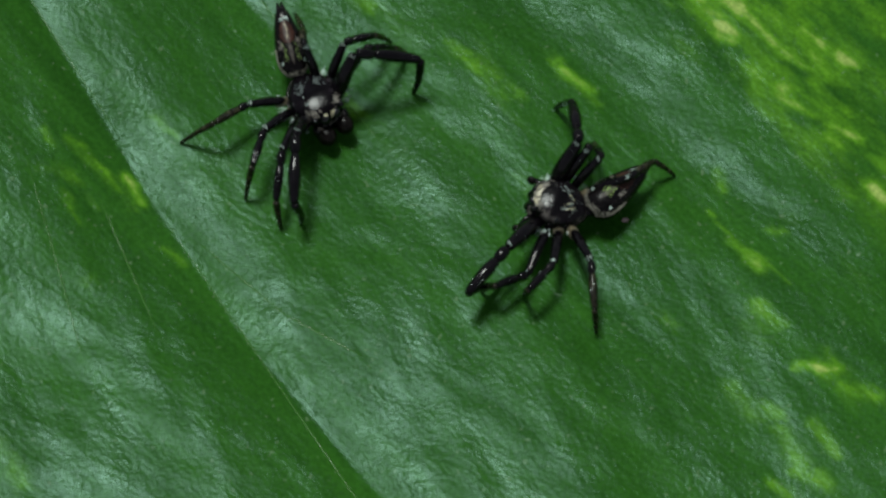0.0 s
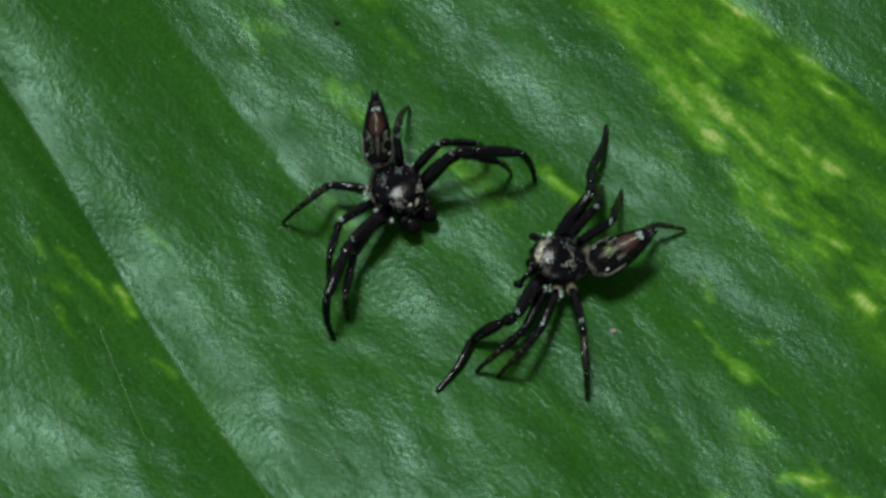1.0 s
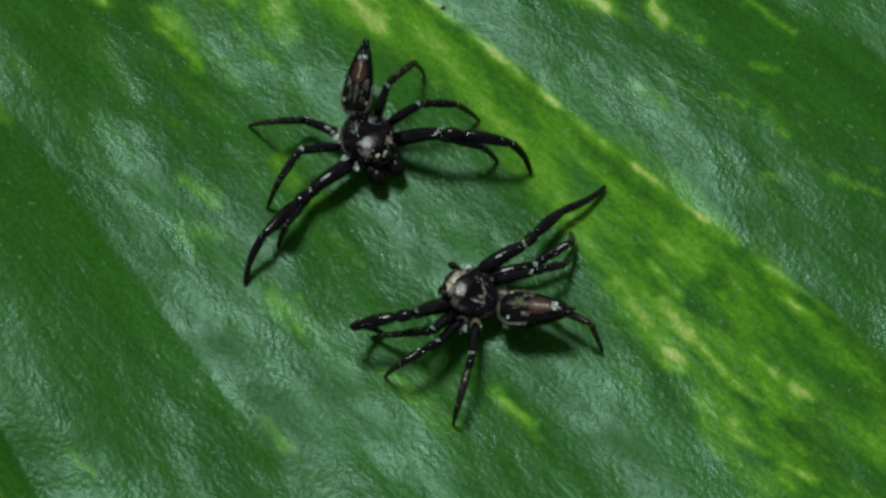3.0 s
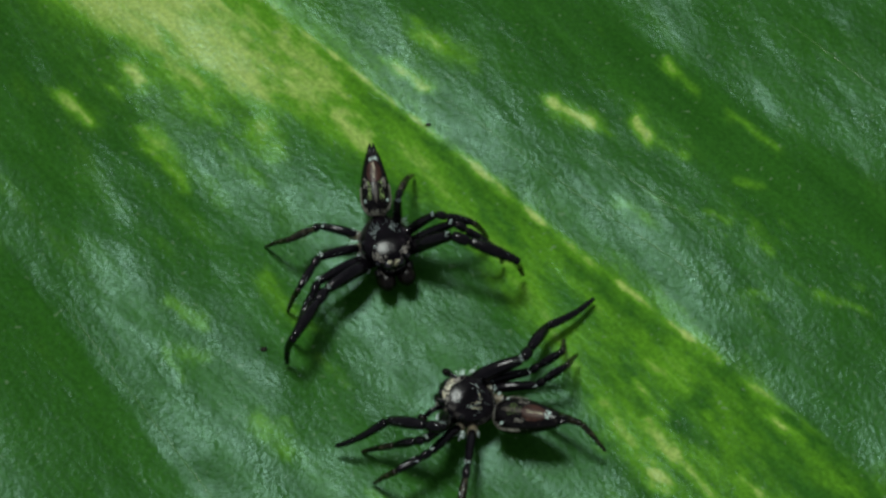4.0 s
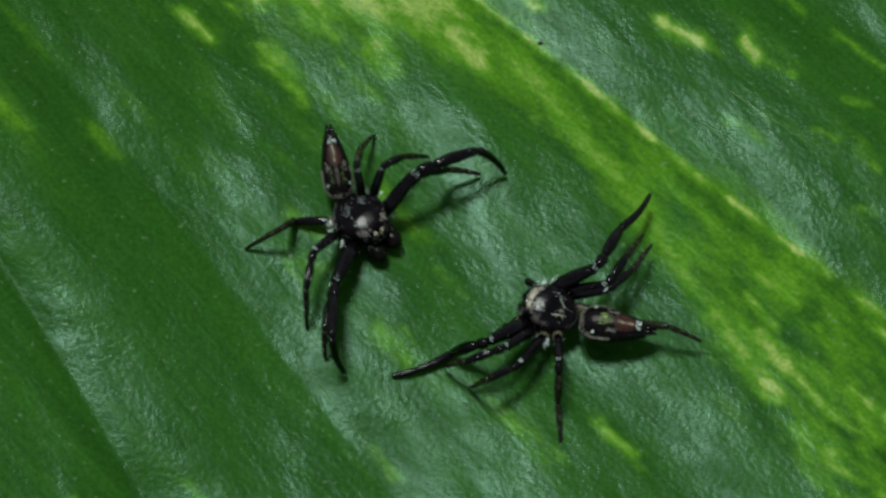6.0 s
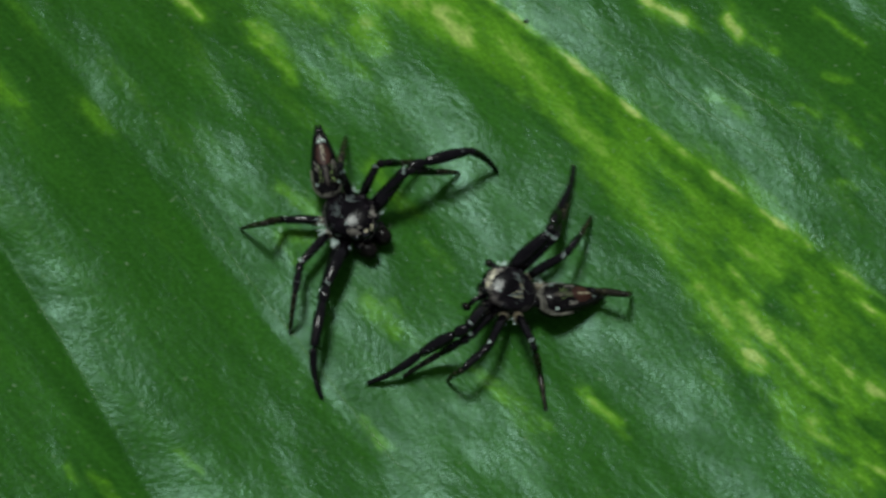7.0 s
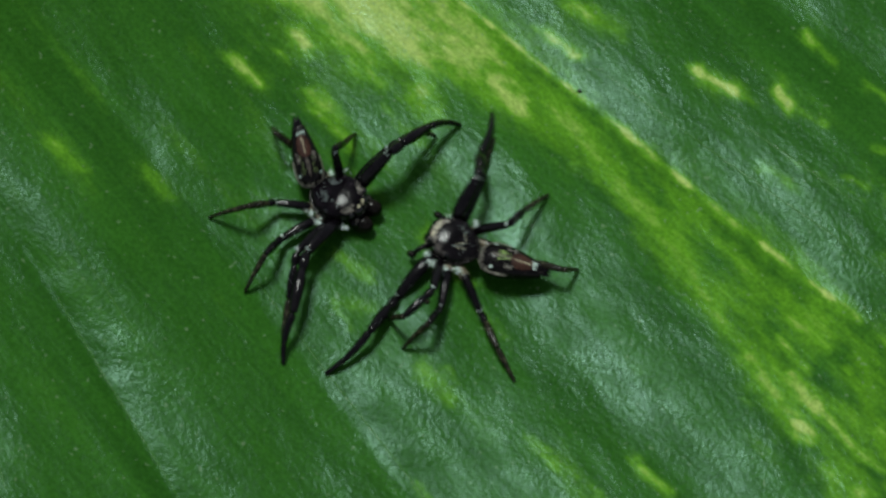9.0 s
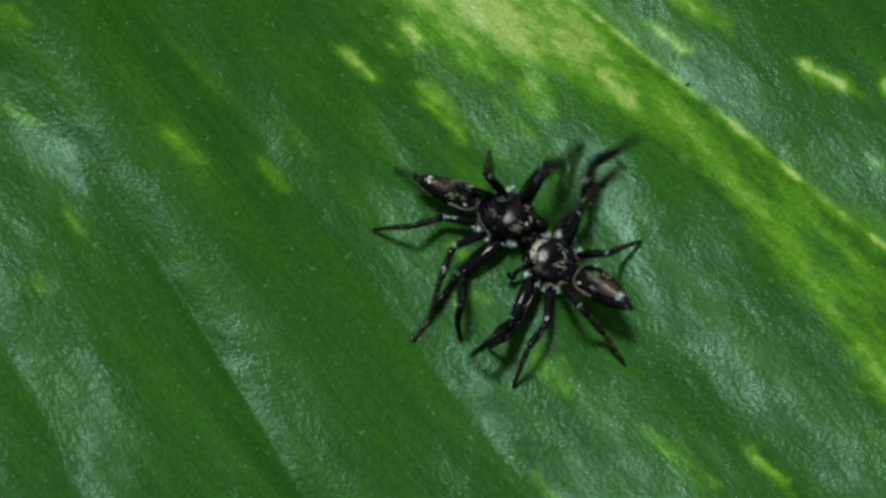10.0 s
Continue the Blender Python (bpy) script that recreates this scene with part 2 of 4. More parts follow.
def pale_between_crease_and_band(streak):
    streak(93.7, -53.92, 95.2, -53.69, 0.18, 0.40)
    streak(94.2, -48.00, 95.9, -47.92, 0.24, 0.65)
    streak(96.9, -52.14, 98.3, -52.02, 0.32, 0.30)
    streak(105.3, -49.52, 107.0, -49.21, 0.30, 0.45)
    streak(107.0, -50.35, 108.1, -50.48, 0.18, 0.35)
    streak(107.5, -49.90, 108.3, -49.77, 0.33, 0.55)
    streak(111.3, -47.77, 113.5, -47.74, 0.25, 0.35)
    streak(112.2, -49.89, 113.8, -49.78, 0.32, 0.40)
    streak(112.7, -55.27, 113.6, -55.28, 0.18, 0.50)
    streak(112.8, -49.29, 113.8, -49.35, 0.21, 0.35)
    streak(112.9, -55.20, 114.1, -55.15, 0.16, 0.50)
    streak(116.4, -51.57, 117.7, -51.60, 0.26, 0.40)
    streak(117.9, -49.02, 118.7, -48.88, 0.21, 0.45)
    streak(118.6, -49.08, 121.3, -48.95, 0.21, 0.45)
    streak(118.9, -48.79, 120.0, -48.94, 0.15, 0.30)
    streak(119.2, -48.93, 120.4, -48.81, 0.24, 0.45)
    streak(120.9, -48.85, 121.8, -48.76, 0.31, 0.40)
    streak(121.6, -47.60, 124.4, -47.69, 0.18, 0.40)
    streak(122.2, -47.64, 123.6, -47.57, 0.18, 0.65)
    streak(122.2, -47.75, 123.2, -47.58, 0.19, 0.35)
    streak(124.7, -49.97, 125.6, -50.04, 0.31, 0.30)
    streak(131.2, -47.76, 131.7, -47.80, 0.13, 0.55)
    streak(131.8, -47.87, 136.1, -47.74, 0.09, 0.45)
    streak(133.2, -47.92, 134.6, -47.86, 0.27, 0.60)
    streak(133.8, -49.85, 134.4, -49.85, 0.17, 0.35)
    streak(135.8, -48.47, 137.4, -48.49, 0.24, 0.75)
    streak(138.0, -49.92, 139.5, -49.96, 0.41, 0.42)
    streak(139.0, -48.85, 139.7, -48.58, 0.16, 0.65)
    streak(139.3, -49.75, 140.2, -49.68, 0.19, 0.50)
    streak(139.6, -48.26, 140.5, -48.32, 0.17, 0.45)
    streak(139.7, -48.60, 140.4, -48.35, 0.21, 0.65)
    streak(140.5, -49.86, 142.5, -50.00, 0.28, 0.55)
    streak(141.1, -48.51, 142.1, -48.23, 0.21, 0.50)
    streak(141.4, -49.41, 142.7, -49.48, 0.21, 0.65)
    streak(142.2, -50.61, 143.0, -50.55, 0.25, 0.55)
    streak(142.4, -50.08, 143.3, -49.93, 0.29, 0.65)


def pale_beside_the_band(streak):
    streak(94.7, -45.91, 95.9, -46.06, 0.34, 0.65)
    streak(95.1, -46.77, 95.6, -46.81, 0.14, 0.40)
    streak(97.7, -46.96, 99.2, -47.01, 0.22, 0.45)
    streak(98.1, -46.77, 100.9, -47.07, 0.23, 0.40)
    streak(98.7, -47.22, 100.9, -47.09, 0.19, 0.45)
    streak(100.1, -47.17, 101.1, -47.20, 0.24, 0.55)
    streak(101.0, -45.72, 101.8, -45.83, 0.14, 0.35)
    streak(102.3, -45.83, 103.4, -45.79, 0.27, 0.35)
    streak(107.0, -47.33, 109.4, -47.52, 0.34, 0.45)
    streak(109.5, -47.42, 110.3, -47.41, 0.24, 0.40)
    streak(130.2, -47.08, 131.1, -47.27, 0.21, 0.55)
    streak(133.4, -47.19, 134.0, -47.09, 0.17, 0.45)


def pale_in_the_band(streak):
    streak(95.8, -45.19, 98.5, -45.02, 0.77, 0.50)
    streak(96.5, -44.97, 98.1, -45.01, 0.34, 0.65)
    streak(97.8, -44.21, 99.3, -44.03, 0.27, 0.45)
    streak(97.9, -45.51, 99.9, -45.27, 0.32, 0.50)
    streak(99.2, -43.12, 101.2, -42.64, 0.52, 0.60)
    streak(99.9, -43.55, 101.8, -43.29, 0.45, 0.68)
    streak(101.0, -44.52, 102.4, -44.89, 0.52, 0.55)
    streak(101.4, -44.97, 103.0, -45.00, 0.39, 0.50)
    streak(101.9, -43.01, 104.4, -42.79, 0.59, 0.50)
    streak(103.8, -42.87, 105.2, -43.05, 0.68, 0.72)
    streak(106.5, -43.01, 109.4, -43.25, 0.50, 0.45)
    streak(107.3, -41.64, 109.7, -41.65, 0.35, 0.50)
    streak(109.7, -42.64, 113.1, -43.01, 0.30, 0.40)
    streak(111.0, -42.40, 113.1, -42.61, 0.24, 0.40)
    streak(115.5, -42.62, 116.7, -42.55, 0.28, 0.60)
    streak(116.9, -43.70, 118.6, -43.70, 0.24, 0.70)
    streak(116.9, -42.52, 119.1, -42.64, 0.29, 0.65)
    streak(117.3, -41.39, 119.2, -41.37, 0.31, 0.32)
    streak(117.7, -43.68, 118.8, -43.73, 0.31, 0.50)
    streak(118.6, -42.71, 120.2, -42.69, 0.18, 0.45)
    streak(120.0, -43.28, 120.9, -43.27, 0.22, 0.50)
    streak(121.6, -44.23, 123.7, -44.46, 0.43, 0.75)
    streak(121.8, -42.86, 123.8, -42.85, 0.30, 0.65)
    streak(122.3, -43.37, 123.9, -43.49, 0.23, 0.80)
    streak(122.5, -41.98, 123.8, -41.97, 0.22, 0.36)
    streak(122.6, -44.98, 123.5, -44.92, 0.15, 0.40)
    streak(123.6, -43.82, 125.8, -44.15, 0.28, 0.75)
    streak(124.1, -44.55, 125.3, -44.65, 0.27, 0.45)
    streak(125.1, -44.68, 126.5, -44.53, 0.23, 0.80)
    streak(125.1, -44.75, 126.0, -44.49, 0.17, 0.50)
    streak(125.3, -43.92, 126.3, -44.12, 0.22, 0.80)
    streak(125.3, -44.05, 126.3, -44.13, 0.25, 0.75)
    streak(125.5, -44.80, 126.6, -44.68, 0.26, 0.70)
    streak(125.5, -42.94, 127.0, -43.28, 0.23, 0.60)
    streak(125.8, -44.15, 128.7, -44.16, 0.26, 0.80)
    streak(126.3, -44.12, 128.7, -44.16, 0.23, 0.85)
    streak(126.9, -44.99, 128.0, -44.98, 0.17, 0.35)
    streak(127.0, -43.44, 128.2, -43.37, 0.33, 0.45)
    streak(127.0, -43.28, 128.1, -43.64, 0.23, 0.55)
    streak(127.5, -42.05, 129.0, -42.09, 0.24, 0.65)
    streak(127.6, -44.77, 128.9, -44.79, 0.23, 0.40)
    streak(128.1, -44.98, 129.9, -44.76, 0.49, 0.75)
    streak(128.2, -43.53, 130.5, -43.54, 0.26, 0.75)
    streak(128.6, -45.10, 130.2, -44.95, 0.40, 0.64)
    streak(128.7, -44.16, 130.0, -44.14, 0.18, 0.60)
    streak(128.8, -42.23, 130.3, -42.16, 0.31, 0.54)
    streak(129.1, -42.19, 130.5, -42.18, 0.19, 0.43)
    streak(129.5, -43.53, 130.8, -43.43, 0.30, 0.90)
    streak(130.2, -44.29, 131.3, -44.34, 0.24, 0.50)
    streak(130.3, -44.99, 131.7, -44.76, 0.22, 0.60)
    streak(130.6, -43.57, 130.6, -43.95, 0.20, 0.50)
    streak(130.7, -44.36, 132.2, -44.34, 0.18, 0.70)
    streak(131.5, -42.32, 132.1, -42.30, 0.16, 0.29)
    streak(132.1, -44.74, 133.9, -44.65, 0.25, 0.75)
    streak(132.3, -45.00, 133.3, -45.02, 0.18, 0.60)
    streak(133.0, -43.08, 133.8, -43.23, 0.17, 0.40)
    streak(135.4, -45.27, 136.4, -45.33, 0.35, 0.90)


def pale_beyond_the_band(streak):
    streak(103.3, -40.87, 105.4, -40.91, 0.25, 0.80)
    streak(103.4, -39.86, 106.1, -39.52, 0.50, 0.50)
    streak(110.5, -39.25, 112.5, -39.11, 0.32, 1.00)
    streak(111.9, -38.86, 113.4, -39.10, 0.17, 0.50)
    streak(113.3, -36.63, 114.1, -36.69, 0.27, 0.75)
    streak(114.0, -38.40, 115.0, -38.56, 0.28, 0.85)
    streak(114.1, -36.69, 115.4, -36.79, 0.22, 0.50)
    streak(115.0, -38.56, 116.6, -38.48, 0.18, 0.55)
    streak(115.8, -40.32, 117.3, -40.23, 0.34, 0.40)
    streak(116.5, -39.74, 120.7, -39.44, 0.13, 0.30)
    streak(117.1, -36.85, 119.9, -36.99, 0.19, 0.65)
    streak(119.2, -39.21, 120.3, -39.12, 0.20, 0.45)
    streak(119.3, -38.30, 120.3, -38.06, 0.19, 0.55)
    streak(121.4, -39.26, 122.6, -39.23, 0.19, 0.40)
    streak(121.5, -39.10, 122.5, -39.22, 0.23, 0.50)
    streak(122.0, -38.44, 122.7, -38.45, 0.15, 0.35)
    streak(122.9, -40.19, 124.0, -40.09, 0.20, 0.35)
    streak(123.6, -39.45, 125.4, -39.42, 0.15, 0.30)
    streak(125.5, -39.39, 126.7, -39.32, 0.22, 0.50)
    streak(126.4, -38.72, 127.1, -38.69, 0.15, 0.35)
    streak(126.6, -39.25, 127.9, -39.11, 0.15, 0.35)


def waves(r, u, count, long, wide, seed):
    """Smooth random field from -1 to 1, drawn out along the veins."""
    rng = np.random.RandomState(seed)
    f = 0 * r
    for _ in range(count):
        k, q, ph = rng.normal(0, 1 / long), rng.normal(0, 1 / wide), rng.uniform(0, 6.283)
        f = f + np.cos(k * r + q * u + ph)
    return f / math.sqrt(count / 2)


def variegation(x, y):
    """How pale the blade is, 0 to 1: lime along the band, pale streaks scattered along the veins."""
    r, a = fan(x, y)
    u = np.radians(a + 47.0) * r
    rw = r + 0.12 * waves(r, u, 30, 0.9, 0.5, 3) + 0.10 * waves(r, u, 30, 0.30, 0.18, 13)
    uw = u + 0.05 * waves(r, u, 30, 0.8, 0.45, 4) + 0.05 * waves(r, u, 30, 0.30, 0.18, 14)
    total = 0 * r
    fine = waves(r, u, 40, 0.35, 0.22, 16)

    def streak(r0, a0, r1, a1, half, level):
        # a drawn-out fleck from one end to the other
        u0, u1 = radians(a0 + 47.0) * r0, radians(a1 + 47.0) * r1
        k = np.clip(((rw - r0) * (r1 - r0) + (uw - u0) * (u1 - u0)) / ((r1 - r0) ** 2 + (u1 - u0) ** 2 + 1e-6), 0, 1)
        d = np.hypot(rw - r0 - k * (r1 - r0), uw - u0 - k * (u1 - u0)) / half
        np.maximum(total, level * (0.92 + 0.14 * fine) / (1 + (0.85 * d) ** 2.3), out=total)

    aw = np.degrees(uw / r) - 47.0
    left = np.interp(r, (90, 98, 103, 107.4, 114.2, 117.5, 121, 124, 128, 132, 138, 150), (-46.2, -44.9, -43.9, -43.6, -43.8, -44.0, -44.6, -45.3, -45.4, -45.6, -46.0, -46.8))
    band = 1 / (1 + np.exp(-(aw - left) * 4.6)) / (1 + np.exp((aw + 41.50) * 3.0))
    fleck = 0.60 * waves(rw, uw, 40, 1.5, 0.42, 5) + 0.35 * waves(rw, uw, 40, 0.45, 0.18, 15)
    band = band * np.clip(np.interp(r, (94, 98, 104, 108, 116, 122, 130), (0.66, 0.62, 0.54, 0.45, 0.37, 0.33, 0.30)) + 0.19 * fleck, 0.04, 0.7)
    young = 0.24 * np.interp(r, (88, 97, 108), (1.0, 0.8, 0.0)) * np.interp(a, (-47.8, -46.5, -40, -39), (0.55, 1.0, 1.0, 0.6))
    faint = young + np.clip(0.13 * waves(rw, uw, 40, 1.7, 0.45, 6) - 0.085, 0, 0.18) * np.interp(a, (-54, -49), (0.55, 1.0))
    for scatter in (pale_left_of_the_crease, pale_between_crease_and_band, pale_beside_the_band, pale_in_the_band, pale_beyond_the_band):
        scatter(streak)
    off = u - np.radians(5.25 + 0.05 * np.sin(r / 4.0)) * r
    rib = np.clip(0.60 + 0.14 * fine, 0, 1) * (0.85 * np.exp(-(off / 0.21) ** 2) + 0.50 * np.exp(-((off + 0.4) / 0.70) ** 2)) * np.interp(r, (96, 102, 110, 120, 126, 132), (0.65, 0.80, 1.0, 1.0, 0.70, 0.25))
    return np.clip(np.maximum(np.maximum(total, band), rib) + faint, 0, 1)


def blade_height(x, y):
    """The blade with its fine ripples, drooping far from the spiders."""
    r, a = fan(x, y)
    u = np.radians(a + 47.0) * r
    z = leaf_height(x, y) + 0.045 * waves(r, u, 40, 2.8, 2.2, 21) + 0.030 * waves(r, u, 40, 2.2, 1.3, 11) + 0.009 * waves(r, u, 40, 0.9, 0.40, 12)
    return z - 0.0022 * np.clip(np.hypot(x + 4, y - 5) - 40, 0, None) ** 2


def vein(leaf, r0, a0, r1, a1, thick, wander=0.0):
    """A fine cord half sunk in the blade."""
    n = max(8, int((r1 - r0) / 1.2))
    pts, rad = [], []
    for i in range(n + 1):
        s = i / n
        r, a = r0 + (r1 - r0) * s, radians(a0 + (a1 - a0) * s + wander * math.sin(9.0 * s + r0) * s * (1 - s))
        x, y = FAN_X + r * math.cos(a), FAN_Y + r * math.sin(a)
        pts.append((x, y, float(blade_height(np.array(x), np.array(y))) - thick * 0.5))
        rad.append(thick * (0.15 + 0.85 * math.sin(math.pi * (0.08 + 0.84 * s)) ** 0.5))
    part("vein", tube(pts, rad, 8), VEIN, leaf, "fine pale green vein")


def build_leaf():
    rows, cols = 420, 520
    r = np.concatenate([np.linspace(14, 72, 40, endpoint=False), np.linspace(72, 156, rows), np.linspace(156, 216, 42)[1:]])
    c = np.concatenate([np.linspace(-1, -0.60, 30, endpoint=False), np.linspace(-0.60, 0.56, cols), np.linspace(0.56, 1, 30)[1:]])
    wide = 33.0 * np.sqrt(np.clip(1 - ((r - 105) / 113) ** 4, 0.0009, 1))
    th = np.radians(-47.0 + wide[:, None] * c[None, :])
    x, y = FAN_X + r[:, None] * np.cos(th), FAN_Y + r[:, None] * np.sin(th)
    along_r, across = np.broadcast_to(r[:, None], x.shape), (th + radians(47)) * r[:, None]
    z = blade_height(x, y)
    co = np.stack([x, y, z], -1).reshape(-1, 3) * MM
    n, k = len(r), len(c)
    i = np.arange(n * k).reshape(n, k)
    quads = np.stack([i[:-1, :-1], i[1:, :-1], i[1:, 1:], i[:-1, 1:]], -1).reshape(-1, 4)
    me = bpy.data.meshes.new("blade")
    me.from_pydata(co.tolist(), [], quads.tolist())
    pale = me.attributes.new("variegation", "FLOAT", "POINT")
    pale.data.foreach_set("value", variegation(x, y).reshape(-1).astype(np.float32))
    uv = me.uv_layers.new(name="fan")
    flat = np.stack([along_r, across], -1).reshape(-1, 2)
    loops = np.empty(len(me.loops), dtype=np.int32)
    me.loops.foreach_get("vertex_index", loops)
    uv.data.foreach_set("uv", flat[loops].reshape(-1).astype(np.float32))
    me.polygons.foreach_set("use_smooth", [True] * len(me.polygons))
    me.materials.append(LEAF)
    leaf = tagged(new("leaf"), "large glossy dark green leaf with yellow-green variegation", "leaf")
    blade = new("blade", me)
    blade.parent = leaf
    thick = blade.modifiers.new("thickness", "SOLIDIFY")
    thick.thickness, thick.offset = 0.4 * MM, -1
    return leaf


# ---- mesh helpers ----
def part(name, bm, material, parent, label="", smooth=True):
    me = bpy.data.meshes.new(name)
    bmesh.ops.recalc_face_normals(bm, faces=bm.faces)
    bm.to_mesh(me)
    bm.free()
    if smooth:
        me.polygons.foreach_set("use_smooth", [True] * len(me.polygons))
    me.materials.append(material)
    ob = new(name, me)
    ob.parent = parent
    if label:
        tagged(ob, label)
    return ob


def tube(points, radii, sides=12, bm=None, squash=1.0):
    """A tube with rounded ends along points in mm."""
    bm = bm or bmesh.new()
    pts = [Vector(p) for p in points]
    rings = []
    for i, (p, rad) in enumerate(zip(pts, radii)):
        way = (pts[min(i + 1, len(pts) - 1)] - pts[max(i - 1, 0)]).normalized()
        side = way.cross(Vector((0, 0, 1)))
        side = side.normalized() if side.length > 1e-4 else Vector((0, 1, 0))
        up = side.cross(way)
        rings.append([bm.verts.new((p + (side * math.cos(a) + up * math.sin(a) * squash) * rad) * MM)
                      for a in (2 * math.pi * k / sides for k in range(sides))])
    for a, b in zip(rings, rings[1:]):
        for k in range(sides):
            bm.faces.new((a[k], a[(k + 1) % sides], b[(k + 1) % sides], b[k]))
    bm.faces.new(rings[0][::-1])
    bm.faces.new(rings[-1])
    return bm


def limb(length, r0, mid, r1, bow=0.0, sides=12, bristles=0, seed=0, start=0.0, peak=0.45, hook=0.0, full=0.0):
    """One leg segment along +x from start, swollen to mid at peak, bowed, with rounded ends and fine bristles."""
    n, pts, rad = 16, [], []
    span = length - start
    for i in range(n + 1):
        s = i / n
        e = 0.5 - 0.5 * math.cos(math.pi * s)
        arc = math.sin(math.pi * (start + e * span) / (full or length))
        pts.append((start + e * span, hook * arc, bow * arc))
        swell = math.sin(0.5 * math.pi * (e / peak if e < peak else (1 - e) / (1 - peak))) ** 1.5
        body = r0 * (1 - e) + r1 * e + (mid - (r0 * (1 - peak) + r1 * peak)) * swell
        cap = math.sqrt(max(0.02, 1 - max(0, 1 - e * span / (r0 * 0.6)) ** 2)) * math.sqrt(max(0.02, 1 - max(0, 1 - (1 - e) * span / (r1 * 0.7)) ** 2))
        rad.append(body * cap)
    bm = tube(pts, rad, sides)
    rng = random.Random(seed)
    for _ in range(bristles):
        s, a = rng.uniform(0.08, 0.95), rng.uniform(0, 2 * math.pi)
        k = min(n, int(s * n))
        root = Vector(pts[k]) + Vector((rng.uniform(-0.08, 0.08), math.cos(a) * rad[k] * 0.92, math.sin(a) * rad[k] * 0.92))
        tip = root + Vector((rng.uniform(0.05, 0.16), math.cos(a) * rng.uniform(0.06, 0.15), math.sin(a) * rng.uniform(0.06, 0.15)))
        v = [bm.verts.new((root + Vector(o)) * MM) for o in ((0.010, 0, 0), (-0.006, 0.009, 0), (-0.006, -0.005, 0.008))]
        t = bm.verts.new(tip * MM)
        for q in range(3):
            bm.faces.new((v[q], v[(q + 1) % 3], t))
    return bm


def ball(r, stretch=(1, 1, 1), at=(0, 0, 0), segs=16, rings=10, shape=None):
    bm = bmesh.new()
    bmesh.ops.create_uvsphere(bm, u_segments=segs, v_segments=rings, radius=1)
    for v in bm.verts:
        p = Vector((v.co.x * stretch[0], v.co.y * stretch[1], v.co.z * stretch[2])) * r
        if shape:
            p = shape(p)
        v.co = (p + Vector(at)) * MM
    return bm


def build_crumb(r, a, size, material, label):
    x, y = FAN_X + r * math.cos(radians(a)), FAN_Y + r * math.sin(radians(a))
    z = float(blade_height(np.array(x), np.array(y)))
    rng = random.Random(int(r * 10))
    bm = ball(size, (1.3, 0.9, 0.6), at=(x, y, z + size * 0.4), segs=10, rings=7, shape=lambda p: p * rng.uniform(0.8, 1.15))
    me = bpy.data.meshes.new("crumb")
    bm.to_mesh(me)
    bm.free()
    me.materials.append(material)
    tagged(new("crumb", me), label, "dirt", group="crumbs on the leaf")


# ---- the spiders ----
CARAPACE, SHELL_SIZE = 2.4, 1.10
HIPS = {"1": (0.55, 0.72, -0.30), "2": (0.20, 0.85, -0.35), "3": (-0.25, 0.85, -0.35), "4": (-0.62, 0.70, -0.30)}
SEGMENTS = ({}, {"1": (2.8, 3.0, 2.4), "2": (2.8, 2.2, 1.7), "3": (2.4, 1.8, 2.2), "4": (2.1, 1.8, 2.4)},
            {"1": (2.8, 2.6, 2.8), "2": (2.6, 1.8, 2.0), "3": (2.4, 1.7, 2.2), "4": (2.5, 2.1, 1.7)})
GIRTH = {"1": (0.21, 0.34, 0.24), "2": (0.16, 0.24, 0.19), "3": (0.15, 0.225, 0.18), "4": (0.14, 0.215, 0.17)}
STOUT = {1: 0.95, 2: 1.10}
PEDICEL = Vector((-CARAPACE / 2 - 0.08, 0, -0.02))


def carapace_shape(p):
    x, y, z = p
    y *= 1.0 - 0.08 * max(0.0, x / 1.2) ** 2 - 0.18 * max(0.0, -x / 1.2) ** 2
    if z > 0:
        # flat-topped head in front, sloping thorax behind
        rise = float(np.interp(x, (-1.2, -0.7, -0.2, 0.15, 0.8, 1.2), (0.52, 0.66, 0.86, 0.97, 1.0, 0.95)))
        z = 0.76 * (z / 0.82) ** float(np.interp(x, (-0.3, 0.5), (0.62, 0.28))) * rise
        z -= 0.05 * math.exp(-((x + 0.25) / 0.12) ** 2) * math.exp(-(y / 0.25) ** 2)
    else:
        z *= 0.7
    return Vector((x, y, z))


def abdomen_radius(s):
    """Half width along the abdomen, s from its front to its spinnerets."""
    return 0.70 * (1 - (1 - min(1.0, s / 0.30)) ** 2.4) ** 0.5 * (1 - 0.62 * max(0.0, (s - 0.30) / 0.70) ** 1.7) + 0.03


def abdomen_point(s, a, out=0.0, stout=1.0):
    r = abdomen_radius(s) * stout + out
    return Vector((-s * 3.0 - 0.02, r * math.cos(a), 0.06 + 0.86 * r * math.sin(a)))


def shell_patch(s0, s1, half, out=0.015, wave=0.0, middle=math.pi / 2, seed=0, stout=1.0):
    """A thin raised patch of scales on the abdomen's back."""
    bm, n, k = bmesh.new(), 16, 8
    rng = random.Random(seed)
    grid = []
    for i in range(n + 1):
        s = s0 + (s1 - s0) * i / n
        w = half * math.sqrt(max(0.0, 1 - (2 * i / n - 1) ** 2)) * (1 + wave * rng.uniform(-1, 1)) + 0.01
        grid.append([bm.verts.new(abdomen_point(s, middle + w * (2 * j / k - 1), out * (1 - (2 * j / k - 1) ** 4), stout) * MM) for j in range(k + 1)])
    for a, b in zip(grid, grid[1:]):
        for j in range(k):
            bm.faces.new((a[j], a[j + 1], b[j + 1], b[j]))
    return bm


